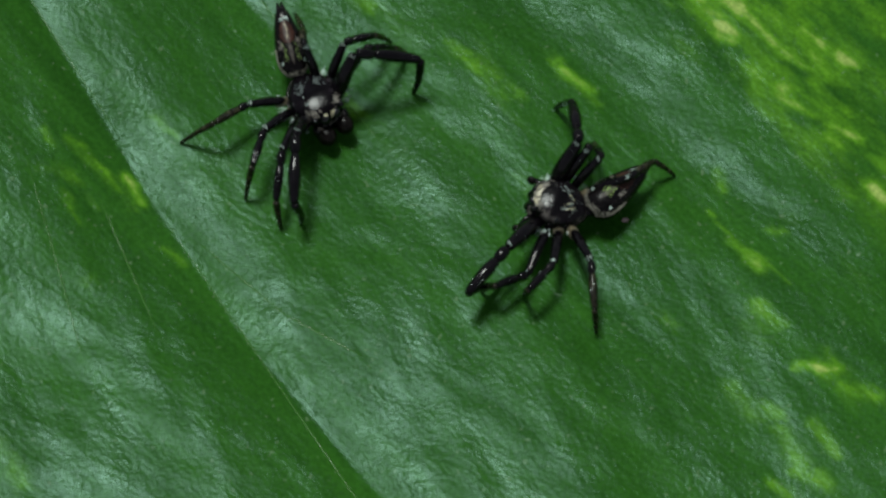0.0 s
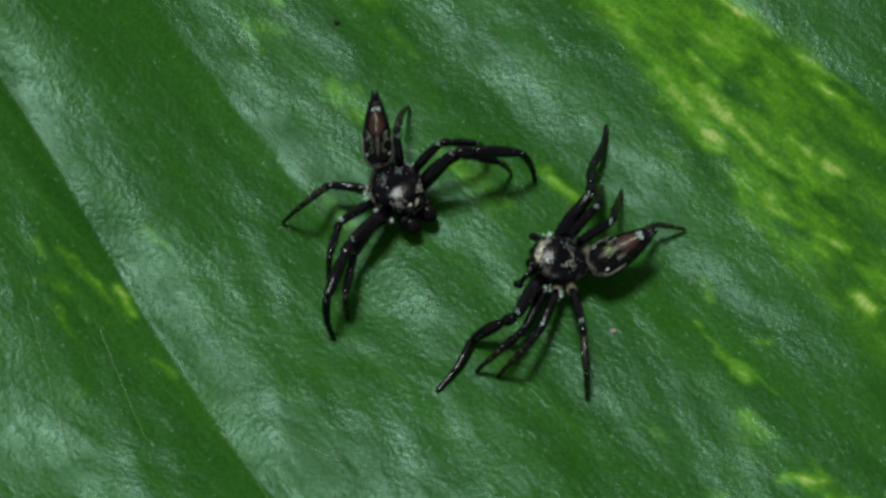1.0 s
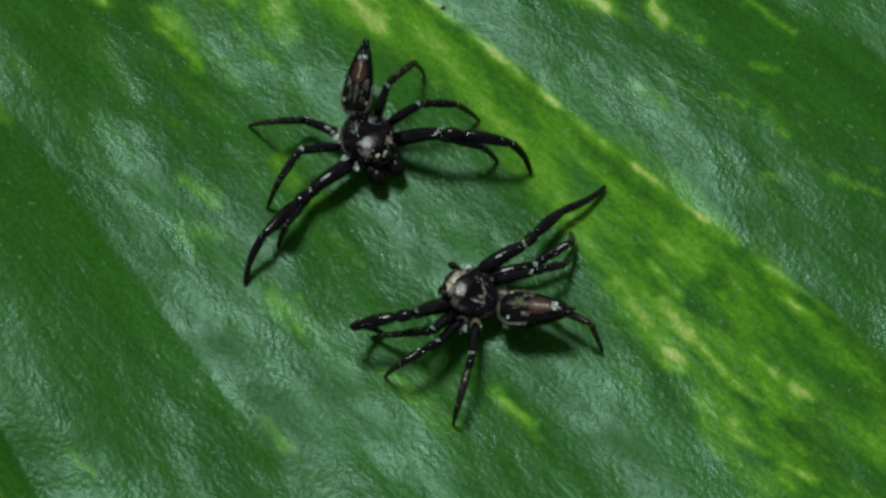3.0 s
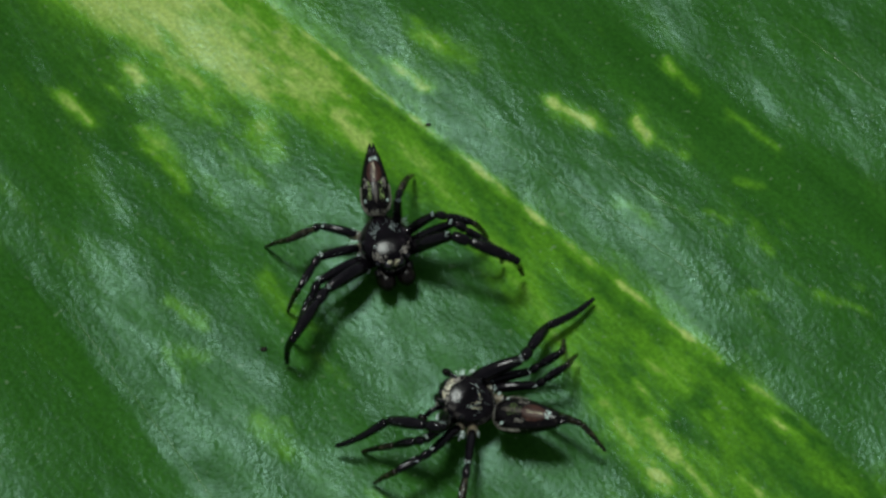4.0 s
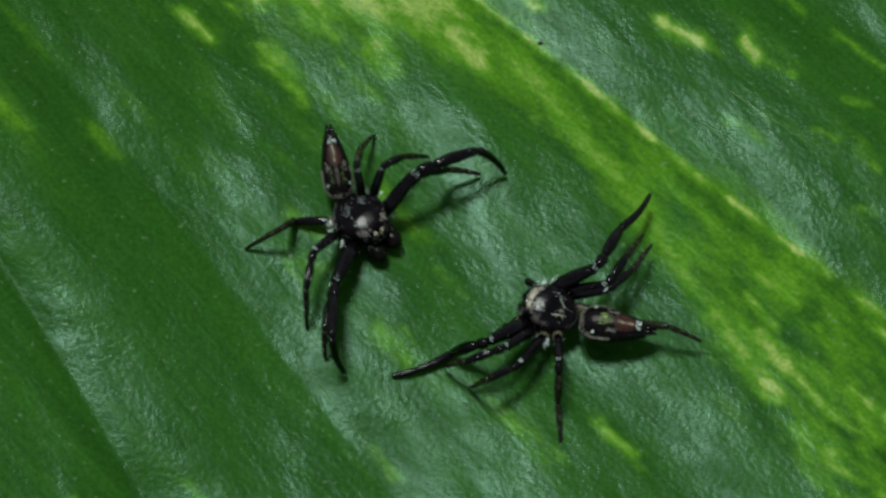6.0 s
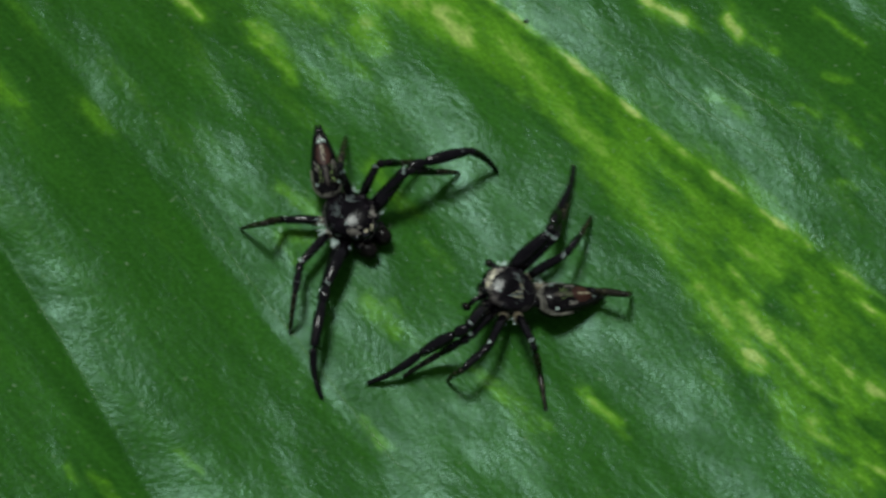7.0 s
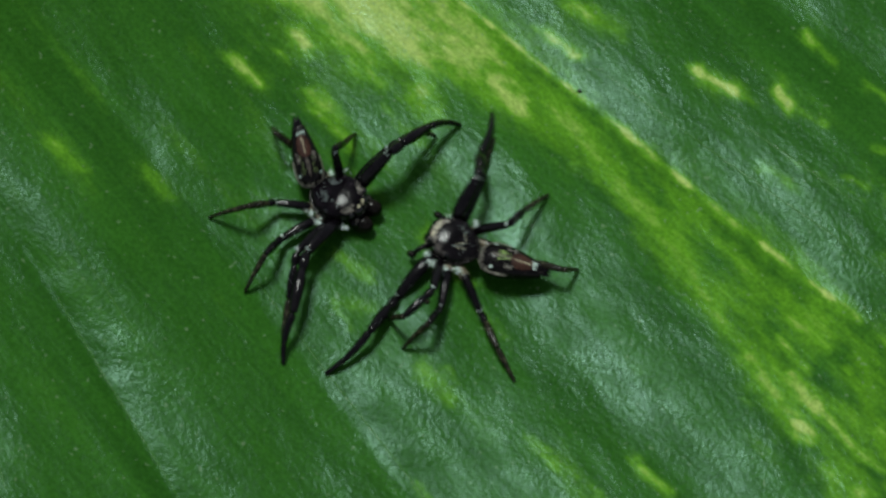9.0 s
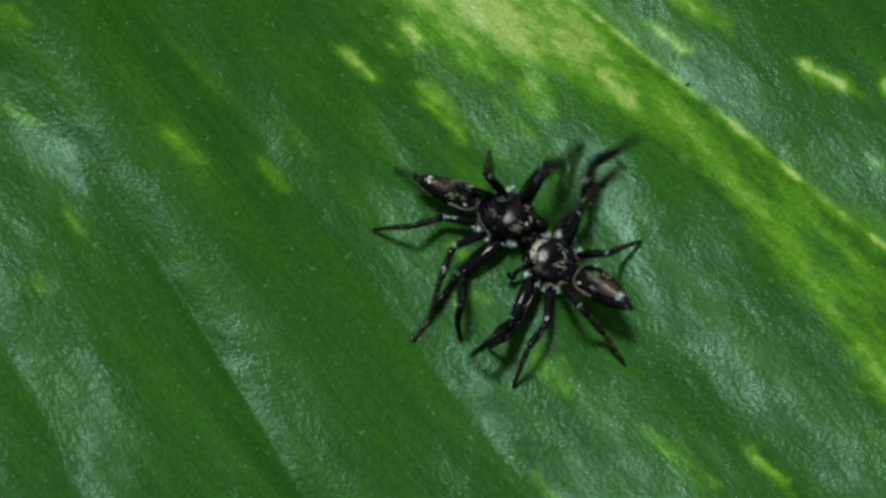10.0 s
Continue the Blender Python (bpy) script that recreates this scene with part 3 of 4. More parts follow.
def fringe(count, spot, length, width, seed):
    """Many fine flat-lying hairs; spot(rng) gives a root and the way it lies."""
    rng, bm = random.Random(seed), bmesh.new()
    for _ in range(count):
        root, lie = spot(rng)
        lie = lie.normalized() * length * rng.uniform(0.6, 1.3)
        side = lie.cross(Vector((rng.uniform(-0.3, 0.3), rng.uniform(-0.3, 0.3), 1))).normalized() * width
        v = [bm.verts.new(q * MM) for q in (root - side, root + side, root + lie, root + lie * 0.4 + Vector((0, 0, width * 1.4)))]
        bm.faces.new((v[0], v[1], v[3]))
        bm.faces.new((v[1], v[2], v[3]))
        bm.faces.new((v[2], v[0], v[3]))
    return bm


def on_carapace(u, w):
    """A place on the upper shell: u turns round it, w runs from its crown to its rim."""
    z = math.sqrt(max(0.0, 1 - w * w))
    return carapace_shape(Vector((1.2 * w * math.cos(u), 1.06 * w * math.sin(u), 0.82 * z)))


def build_spider(label, shell, seed):
    spider = tagged(new("spider"), label, "spider", group="two jumping spiders on the leaf")
    rng = random.Random(seed)
    size = SHELL_SIZE if seed == 1 else SHELL_SIZE * 0.90
    head = part("carapace", ball(1.0, (1.2, 1.06, 0.82), shape=lambda p: carapace_shape(p) * size, segs=44, rings=28), shell, spider)
    # eight eyes: four on the face, four along the edge of the head
    for x, y, z, r in ((1.08, 0.25, 0.34, 0.23), (0.94, 0.62, 0.40, 0.14), (0.45, 0.86, 0.48, 0.07), (-0.10, 0.90, 0.42, 0.13)):
        for side in (1, -1):
            part("eye", ball(r, at=(x * size, y * side * size, z * size)), EYE, head)

    def lies_back(u, w):
        root = on_carapace(u, w) * size
        return root, on_carapace(u, w * 0.93) * size - root + Vector((-0.12, 0, 0.03))

    # pale lying hair: patches at the corners of the brow, cream tufts between the eyes, thin scales on the thorax
    front = ((0.62, 0.16, 34), (-0.62, 0.16, 34)) if seed == 1 else ((0.55, 0.20, 34), (-0.50, 0.20, 40), (0.0, 0.26, 60))
    for turn, wide, count in front:
        part("brow_hair", fringe(count, lambda g: lies_back(g.gauss(turn, wide), g.uniform(0.76, 0.96)), 0.15, 0.020, seed + 40 + int(turn * 10)), PALE_HAIR if turn else SATIN_HAIR, head, "patch of grey-beige hair at the brow")
    for turn, w in ((0.16, 0.95), (-0.20, 0.93), (0.02, 0.98)) if seed == 1 else ((0.30, 0.94), (0.50, 0.90), (-0.24, 0.96), (-0.42, 0.90)):
        part("brow_tuft", fringe(13, lambda g: lies_back(turn + g.gauss(0, 0.035), w + g.gauss(0, 0.012)), 0.11, 0.028, seed + 60 + int(w * 100)), CREAM_HAIR, head, "cream tuft between the eyes")
    part("face_hair", fringe(36, lambda g: (Vector((1.13 * size + g.uniform(-0.06, 0.05), g.uniform(-0.78, 0.78), 0.02 + g.uniform(-0.10, 0.10))), Vector((0.5, g.uniform(-0.4, 0.4), -0.6))), 0.18, 0.014, seed + 46), PALE_HAIR, head, "pale hair fringe under the eyes")
    part("crown_scales", fringe(28 if seed == 2 else 56, lambda g: lies_back(g.choice((1, -1)) * g.gauss(2.25, 0.42), g.uniform(0.36, 0.74)), 0.14, 0.016, seed + 42), SILVER, head, "thin silvery scales on the thorax")
    if seed == 2:
        part("gold_flecks", fringe(12, lambda g: lies_back(g.gauss(2.7, 0.5), g.uniform(0.25, 0.60)), 0.12, 0.020, 93), CREAM_HAIR, head, "cream-gold flecks behind the eyes")
    # smooth black border round the thorax
    edge = [on_carapace(u, 1.0) * size for u in (radians(d) for d in range(62, 299, 8))]
    part("border", tube([(p.x * 1.01, p.y * 1.01, p.z - 0.05) for p in edge], [0.04 + 0.05 * math.sin(math.pi * i / (len(edge) - 1)) for i in range(len(edge))], 8, squash=1.4), PALP, head, "smooth black border of the thorax")
    part("sternum", ball(0.75, (1.15, 0.85, 0.35), at=(0, 0, -0.50)), LEG_BLACK, spider)
    part("pedicel", tube([(-1.0, 0, -0.05), (-1.40, 0, 0.0)], (0.16, 0.14), 10), LEG_BLACK, spider)
    for side in (1, -1):
        part("chelicera", tube([(0.98, 0.24 * side, -0.05), (1.18, 0.27 * side, -0.40), (1.16, 0.24 * side, -0.75), (1.08, 0.20 * side, -0.95)], (0.22, 0.31, 0.26, 0.08), 12), LEG_BLACK, spider)
        if seed == 1:
            palp = part("pedipalp", tube([(0.85, 0.50 * side, -0.34), (1.14, 0.72 * side, -0.24), (1.36, 0.66 * side, -0.36)], (0.15, 0.20, 0.20), 10), LEG_BLACK, spider)
            part("palp_bulb", ball(0.50, (1.15, 0.85, 0.95), at=(1.44, 0.46 * side, -0.55), shape=lambda p: p + Vector((0, 0, 0.10 * p.x)), segs=22, rings=14), PALP, palp, "dark rounded palp lobe")
        else:
            palp = part("pedipalp", tube([(0.85, 0.46 * side, -0.34), (1.06, 0.74 * side, -0.20), (1.24, (1.02 if side > 0 else 0.88) * side, -0.16), (1.38, (1.30 if side > 0 else 0.94) * side, -0.30)], (0.13, 0.14, 0.12, 0.12), 10), LEG_BLACK, spider)
            part("palp_bulb", ball(0.19, (1.25, 0.9, 1.2), at=(1.46, (1.40 if side > 0 else 0.94) * side, -0.38), segs=18, rings=12), PALP, palp, "dark rounded palp tip")
    # abdomen, hinged at the pedicel
    stout = STOUT[seed]
    bm = tube([(-s / 26 * 3.0 - 0.02, 0, 0.06) for s in range(27)], [abdomen_radius(s / 26) * stout for s in range(27)], 28, squash=0.86)
    abdomen = part("abdomen", bm, ABDOMEN, spider)
    top = math.pi / 2
    part("rust_patch", shell_patch(0.50, 0.86, 0.60, 0.014, 0.10, seed=seed, stout=stout), RUST_DARK if seed == 1 else RUST, abdomen, "rust-brown patch of scales")
    part("back_streak", shell_patch(0.18, 0.60, 0.11, 0.012, 0.35, seed=seed + 3, stout=stout), GREY_BROWN, abdomen, "grey-brown streak along the back")

    def flat(s0, s1, middle, half):
        def spot(g):
            a = middle + half * g.uniform(-1, 1)
            s = s0 + (s1 - s0) * g.random()
            return abdomen_point(s, a, 0.012, stout), Vector((-1, g.uniform(-0.3, 0.3), 0.05))
        return spot

    part("tail_bar", fringe(26, flat(0.83, 0.89, top, 0.42), 0.10, 0.028, seed + 50), WHITE_HAIR, abdomen, "white bar of scales before the spinnerets")
    part("rust_line", fringe(20, flat(0.56, 0.80, top, 0.07), 0.12, 0.013, seed + 51), CREAM_HAIR, abdomen, "thin pale line through the rust patch")
    for side in (1, -1):
        part("side_chevron", fringe(16, flat(0.40, 0.55, top + 0.62 * side, 0.16), 0.13, 0.016, 60 + side + seed), PALE_HAIR, abdomen, "pale chevron of scales")
        part("white_dot", fringe(8, flat(0.20, 0.23, top + 0.80 * side, 0.07), 0.08, 0.024, 70 + side + seed), WHITE_HAIR, abdomen, "small white dot")
    if seed == 2:
        part("gold_chevron", fringe(44, flat(0.29, 0.48, top + 0.05, 0.34), 0.12, 0.010, 78), GOLD, abdomen, "greenish gold scales in a chevron")
    else:
        for side in (1, -1):
            part("gold_stripe", fringe(26, flat(0.22, 0.50, top + 0.40 * side, 0.13), 0.12, 0.012, 79 + side), GOLD, abdomen, "greenish gold stripe of scales")

    def margin(g):
        # a crescent over the front, thinning out along the flanks
        s = 0.02 + 0.44 * g.random() ** 3.0
        low = 0.0 if s < 0.075 else min(1.16, 0.80 + (s - 0.075) * 3.2)
        a = top + g.choice((1, -1)) * (low + (1.32 - low) * g.random())
        return abdomen_point(s, a, 0.004, stout), Vector((-1, 0, 0.02))

    part("pale_margin", fringe(430, margin, 0.12, 0.026, seed + 43), RIM_HAIR, abdomen, "grey-beige crescent of lying hair on the front rim")
    for side in (1, -1):
        part("spinneret", tube([(-2.85, 0.07 * side, 0.06), (-3.15, 0.10 * side, 0.06), (-3.45, 0.08 * side, 0.03)], (0.15, 0.12, 0.04), 8), LEG_BLACK, abdomen)
    legs = {}
    for side in "LR":
        for pair in "1234":
            x, y, z = HIPS[pair]
            y = y if side == "L" else -y
            part("coxa", ball(0.24, (1.25, 1.1, 0.9), at=(x * 0.92, y * 0.90, z)), LEG_BROWN if pair == "4" else LEG_BLACK, spider)
            fem, tib, tar = SEGMENTS[seed][pair]
            r0, mid, r1 = GIRTH[pair]
            key = ord(side) * 10 + int(pair) + seed * 1000
            big = pair == "1"
            a = part("femur", limb(fem, r0, mid, r1, 0.20 if big else 0.14, bristles=16, seed=key, peak=0.42), LEG_BLACK, spider)
            flip = 1 if side == "L" else -1
            ox, oy = {"1": (0.80, 0.98), "2": (0.34, 1.24), "3": (-0.36, 1.24), "4": (-0.86, 0.98)}[pair]
            if pair in "34":
                part("trochanter", limb(0.95 if pair == "4" else 0.55, 0.15, mid * 1.06, mid * 0.98, 0.06, peak=0.6), LEG_TAN, a, "pale tan leg base")
            part("white_hair", fringe(30 if pair in "23" else 24, lambda g: (Vector((ox + g.gauss(0, 0.11), (oy + 0.05) * flip + g.gauss(0.03, 0.09) * flip, z + g.uniform(0.10, 0.36))), Vector((g.uniform(-0.6, 0.6), flip, -0.1))), 0.16, 0.024, rng.random()), WHITE_HAIR, spider, "tuft of white hair")
            knee = tib * 0.27
            b = part("tibia", limb(tib, r1 * 0.86, r1 * (1.14 if big else 1.08), r1 * 0.82, 0.12 if big else 0.06, bristles=26 if big else 12, seed=key + 1, start=knee, peak=0.40), LEG_BLACK if pair != "4" else LEG_BROWN, spider)
            part("patella", limb(knee + 0.06, r1 * 0.88, r1 * 1.10, r1 * 0.84, 0.05, bristles=5, seed=key + 3, peak=0.55), LEG_BLACK, b)
            skin = LEG_BLACK if big else LEG_BROWN
            hook = 0.15 * flip if big else 0.0
            c = part("metatarsus", limb(tar * 0.62, r1 * 0.82, r1 * 0.76, r1 * 0.60, 0.05, bristles=8, seed=key + 2, hook=hook, full=tar), skin, spider)
            part("tarsus", limb(tar, r1 * 0.60, r1 * 0.55, r1 * 0.42, 0.05, bristles=6, seed=key + 4, start=tar * 0.60, hook=hook), skin, c)
            part("pale_spot", fringe(8 if big else 10, lambda g: (Vector((fem - 0.06 + g.uniform(-0.10, 0.08), g.uniform(-0.7, 0.5) * r1, r1 * g.uniform(0.90, 1.04))), Vector((1, g.uniform(-0.4, 0.4), 0.0))), 0.10, 0.023, key), WHITE_HAIR, a, "white hair at the joint")
            # added metallic slivers stand in for streaks of light on the glossy leg
            for bone, first, last, thick in ((a, 0.3, fem - 0.3, mid), (b, knee + 0.2, tib - 0.2, r1)):
                part("leg_glints", fringe(4 if big else 3, lambda g: (Vector((g.uniform(first, last), g.uniform(-0.75, 0.75) * thick, thick * 0.82 + 0.10)), Vector((1, g.uniform(-0.12, 0.12), -0.04))), 0.17, 0.0065, key + 7), SILVER, bone, "thin silvery green scales along the leg")
            legs[side + pair] = (a, b, c)
    spider_parts[spider.name] = (abdomen, legs, SEGMENTS[seed])
    return spider


spider_parts, stance_rows = {}, {}


def stance(spider, t, body=None, **legs):
    """Body: x, y, z in mm, heading, bend and lift of the abdomen in degrees; a leg: heading and lift of its three segments, from the body. Without them the spider stands still."""
    rows = stance_rows.setdefault(spider.name, [])
    rows.append((t, body, legs) if body else (t, rows[-1][1], rows[-1][2]))


def stances_one(spider):
    stance(spider, 0, (-6.69, -0.38, 2.66, -53, -23, 19),
           L1=(105, 58, 58, -20, -77, -76), L2=(93, 52, 89, -46, 97, -60), L3=(111, 54, 88, -31, 99, -62), L4=(174, 57, 150, -37, 159, -46), R1=(-50, 51, -38, -7, 104, -85), R2=(-54, 32, -44, -11, -26, -69), R3=(-75, 32, -50, 9, -72, -68), R4=(-112, 20, -88, 16, -122, -46))
    stance(spider, 0.3)
    stance(spider, 0.5, (-4.09, 0.10, 2.58, -52, -29, 21),
           L1=(98, -14, 74, -2, 66, -3), L2=(56, 45, 89, -48, 78, -42), L3=(109, 57, 73, -26, 100, -73), L4=(162, 57, 134, -35, 132, -43), R1=(-70, 28, -77, -18, -68, -21), R2=(-55, 32, -46, -62, -43, -3), R3=(-76, 27, -57, 17, -134, -81), R4=(-119, 29, -94, 13, -145, -58))
    stance(spider, 0.8, (-2.45, 0.38, 2.62, -52, -33, 28),
           L1=(86, 49, 65, -15, 25, -71), L2=(73, 47, 65, -36, 80, -69), L3=(95, 49, 68, -24, 95, -66), L4=(156, 49, 133, -18, 131, -61), R1=(-85, 21, -57, 11, -25, -67), R2=(-71, 11, -43, 14, -58, -77), R3=(-89, 25, -52, 12, -61, -70), R4=(-134, 12, -84, 27, -131, -59))
    stance(spider, 1, (-2.64, 0.63, 2.62, -51, -36, 28),
           L1=(80, 49, 59, -15, 25, -70), L2=(66, 46, 60, -36, 70, -67), L3=(82, 49, 62, -23, 93, -68), L4=(151, 62, 135, -34, 127, -52), R1=(-82, 20, -58, 11, -27, -64), R2=(-68, 6, -48, 19, -36, -72), R3=(-87, 22, -52, 19, -62, -78), R4=(-136, 3, -73, 37, -123, -57))
    stance(spider, 1.2)
    stance(spider, 1.5, (-2.65, 6.27, 2.48, -55, -34, 21),
           L1=(82, 39, 66, -10, 47, -53), L2=(63, 47, 75, -43, 82, -51), L3=(89, 56, 82, -32, 106, -59), L4=(145, 45, 125, -38, 107, -33), R1=(-77, 10, -68, 9, -46, -44), R2=(-72, -10, -54, 35, -122, -78), R3=(-87, 21, -54, 14, -65, -77), R4=(-98, 12, -67, 8, -167, -38))
    stance(spider, 1.7, (-3.86, 8.59, 2.42, -56, -35, 7),
           L1=(70, 45, 53, -7, 29, -82), L2=(67, 38, 53, -21, 23, -86), L3=(110, 3, 57, 34, 100, -56), L4=(124, 50, 117, -19, 104, -51), R1=(-80, 4, -63, 20, -49, -61), R2=(-75, -4, -44, 27, -87, -73), R3=(-105, 29, -74, 4, -114, -71), R4=(-143, 6, -88, 34, -140, -58))
    stance(spider, 2, (-3.85, 8.65, 2.41, -58, -34, 13),
           L1=(68, 45, 54, -7, 47, -81), L2=(66, 38, 54, -21, 47, -85), L3=(93, 45, 98, -34, 92, -40), L4=(125, 53, 119, -28, 104, -44), R1=(-74, 14, -65, 12, -38, -62), R2=(-69, -4, -42, 27, -88, -74), R3=(-102, 30, -63, 5, -133, -73), R4=(-137, 12, -84, 31, -143, -64))
    stance(spider, 2.2)
    stance(spider, 2.45, (-1.96, 12.16, 2.41, -60, -30, 15),
           L1=(70, 30, 59, 0, 52, -60), L2=(47, 45, 90, -38, 51, -49), L3=(83, 49, 75, -18, 70, -62), L4=(140, 72, 134, -29, 124, -54), R1=(-75, 14, -64, 3, -53, -45), R2=(-71, -3, -44, 25, -28, -71), R3=(-102, 23, -53, 12, -112, -79), R4=(-135, 9, -80, 29, -151, -61))
    stance(spider, 3, (-1.54, 13.43, 2.50, -59, -42, 29),
           L1=(55, 34, 53, -4, 35, -64), L2=(38, 37, 60, -25, 65, -63), L3=(72, 47, 73, -24, 72, -59), L4=(121, 55, 109, -14, 115, -70), R1=(-83, 5, -70, 8, -59, -41), R2=(-76, -4, -57, 24, -85, -73), R3=(-103, 23, -59, 7, -91, -72), R4=(-148, -4, -97, 36, -151, -54))
    stance(spider, 3.2, (-1.38, 13.32, 2.51, -66, -28, 28),
           L1=(68, 40, 62, -8, 45, -63), L2=(68, 32, 61, -18, 45, -68), L3=(90, 52, 81, -28, 75, -58), L4=(146, 57, 122, -18, 109, -65), R1=(-76, -6, -65, 16, -49, -37), R2=(-73, -6, -62, 14, -58, -42), R3=(-97, 24, -50, 4, -89, -70), R4=(-122, 42, -120, -18, -141, -54))
    stance(spider, 4.3, (0.34, 14.51, 2.58, -75, -7, 5),
           L1=(69, 45, 51, -11, 149, -75), L2=(82, 43, 45, -32, 102, -77), L3=(74, 50, 67, -22, 98, -76), L4=(164, 77, 159, -40, 159, -54), R1=(-64, 26, -40, 1, -159, -82), R2=(-69, 23, -36, -14, -150, -84), R3=(-79, 21, -44, 5, -89, -75), R4=(-115, -3, -64, 32, -121, -54))
    stance(spider, 4.5, (-2.02, 13.86, 2.50, -58, -43, 27),
           L1=(69, 24, 58, -3, 44, -51), L2=(48, 38, 71, -28, 70, -65), L3=(74, 45, 58, -16, 85, -67), L4=(143, 60, 134, -36, 131, -43), R1=(-73, 8, -60, 5, -52, -41), R2=(-67, -3, -49, 22, -93, -77), R3=(-87, 26, -61, -4, -79, -57), R4=(-147, -2, -71, 44, -145, -68))
    stance(spider, 5, (-2.89, 13.79, 2.44, -53, -47, 27),
           L1=(82, 17, 47, 7, 18, -57), L2=(63, 38, 56, -30, 48, -56), L3=(95, 13, 35, 23, 75, -65), L4=(120, 55, 124, -38, 114, -36), R1=(-71, 22, -53, 5, -18, -67), R2=(-62, -6, -47, 30, 39, -87), R3=(-88, 35, -57, -6, -84, -68), R4=(-151, 0, -76, 40, -143, -60))
    stance(spider, 5.3)
    stance(spider, 5.5, (-3.96, 11.98, 2.30, -55, -33, 18),
           L1=(87, 13, 73, 4, 64, -39), L2=(86, 9, 73, 2, 66, -42), L3=(109, 51, 82, -23, 85, -54), L4=(157, 61, 141, -30, 131, -40), R1=(-61, 6, -58, 3, -51, -30), R2=(-70, -9, -38, 38, -84, -68), R3=(-79, 15, -50, 16, -61, -54), R4=(-136, 6, -75, 47, -156, -68))
    stance(spider, 5.7, (-6.66, 11.69, 2.42, -46, -34, 25),
           L1=(92, 32, 66, -1, 25, -65), L2=(74, 41, 82, -47, 56, -35), L3=(103, 61, 97, -39, 86, -56), L4=(152, 63, 132, -37, 111, -44), R1=(-62, 22, -37, 9, 20, -77), R2=(-57, 12, -49, 7, -44, -74), R3=(-79, 35, -51, -6, -38, -64), R4=(-138, -15, -69, 47, -112, -37))
    stance(spider, 6.8, (-5.89, 10.12, 2.43, -44, -34, 14),
           L1=(76, 42, 77, -27, 55, -29), L2=(76, 27, 86, -33, 44, -28), L3=(107, 58, 85, -46, 72, -45), L4=(145, 71, 126, -35, 131, -54), R1=(-69, 13, -64, -3, -45, -31), R2=(-67, 7, -61, -3, -53, -37), R3=(-86, 22, -64, -1, -66, -52), R4=(-149, 0, -98, 49, -168, -59))
    stance(spider, 7, (-6.40, 10.05, 2.46, -43, -37, 19),
           L1=(91, 30, 63, -4, 37, -56), L2=(73, 43, 74, -48, 69, -41), L3=(95, 59, 79, -47, 80, -47), L4=(164, 65, 130, -35, 131, -53), R1=(-67, 12, -57, 3, -36, -41), R2=(-64, -5, -48, 28, -63, -74), R3=(-84, 12, -54, 15, -61, -58), R4=(-140, 0, -95, 47, -165, -60))
    stance(spider, 7.5, (-6.36, 10.12, 2.45, -42, -36, 27),
           L1=(86, 38, 62, -7, 69, -64), L2=(64, 43, 75, -55, 70, -33), L3=(92, 57, 71, -44, 76, -47), L4=(170, 67, 131, -39, 127, -50), R1=(-70, 8, -61, -1, -35, -29), R2=(-65, -6, -49, 26, -60, -63), R3=(-86, 13, -58, 14, -59, -57), R4=(-146, 4, -96, 43, -168, -61))
    stance(spider, 7.9, (-8.43, 15.74, 2.42, -58, -30, 29),
           L1=(78, 39, 67, -5, 22, -72), L2=(65, 45, 69, -29, 88, -78), L3=(103, 58, 87, -26, 90, -64), L4=(163, 68, 142, -33, 135, -44), R1=(-70, 23, -51, -4, -36, -46), R2=(-63, 11, -48, 13, -74, -80), R3=(-95, 25, -59, 13, -84, -57), R4=(-124, 14, -79, 36, -121, -50))
    stance(spider, 8.5, (-8.36, 15.83, 2.42, -51, -37, 28),
           L1=(66, 40, 61, -5, 6, -73), L2=(53, 46, 57, -31, 90, -74), L3=(90, 60, 77, -25, 84, -67), L4=(158, 69, 132, -34, 130, -45), R1=(-79, 22, -60, -5, -41, -41), R2=(-78, 5, -46, 21, 173, -72), R3=(-104, 22, -67, 15, -89, -55), R4=(-132, 13, -85, 35, -134, -47))
    stance(spider, 8.7)
    stance(spider, 8.8, (-9.42, 15.99, 2.51, -54, -26, 17),
           L1=(90, 31, 96, -43, 76, -6), L2=(55, 46, 69, -43, 56, -51), L3=(67, 67, 92, -42, 96, -57), L4=(158, 65, 112, -35, 116, -43), R1=(-68, 26, -46, 9, 96, -86), R2=(-72, 23, -42, -3, 103, -85), R3=(-76, 3, -49, -13, -43, -12), R4=(-124, 35, -84, 20, -137, -63))
    stance(spider, 9, (-9.64, 14.33, 2.56, -24, -50, 27),
           L1=(59, 46, 72, -24, 57, -44), L2=(60, 36, 71, -30, 56, -55), L3=(135, 72, 95, -52, 95, -49), L4=(161, 7, -179, 46, 129, -59), R1=(-99, 17, -78, -4, -79, -37), R2=(-101, 15, -78, -19, -76, -30), R3=(-122, 5, -94, 29, -105, -50), R4=(-158, 12, -130, 31, -159, -45))
    stance(spider, 9.2, (-8.98, 13.83, 2.51, -16, -48, 26),
           L1=(90, -18, 68, 4, 63, -5), L2=(77, 9, 81, -24, 62, -10), L3=(125, 81, 76, -52, 75, -53), L4=(160, 13, 171, 38, 122, -60), R1=(-110, -11, -89, 5, -86, -12), R2=(-106, -11, -90, 1, -87, -12), R3=(-128, -12, -95, -3, -83, -3), R4=(-160, 5, -150, 19, -164, -27))
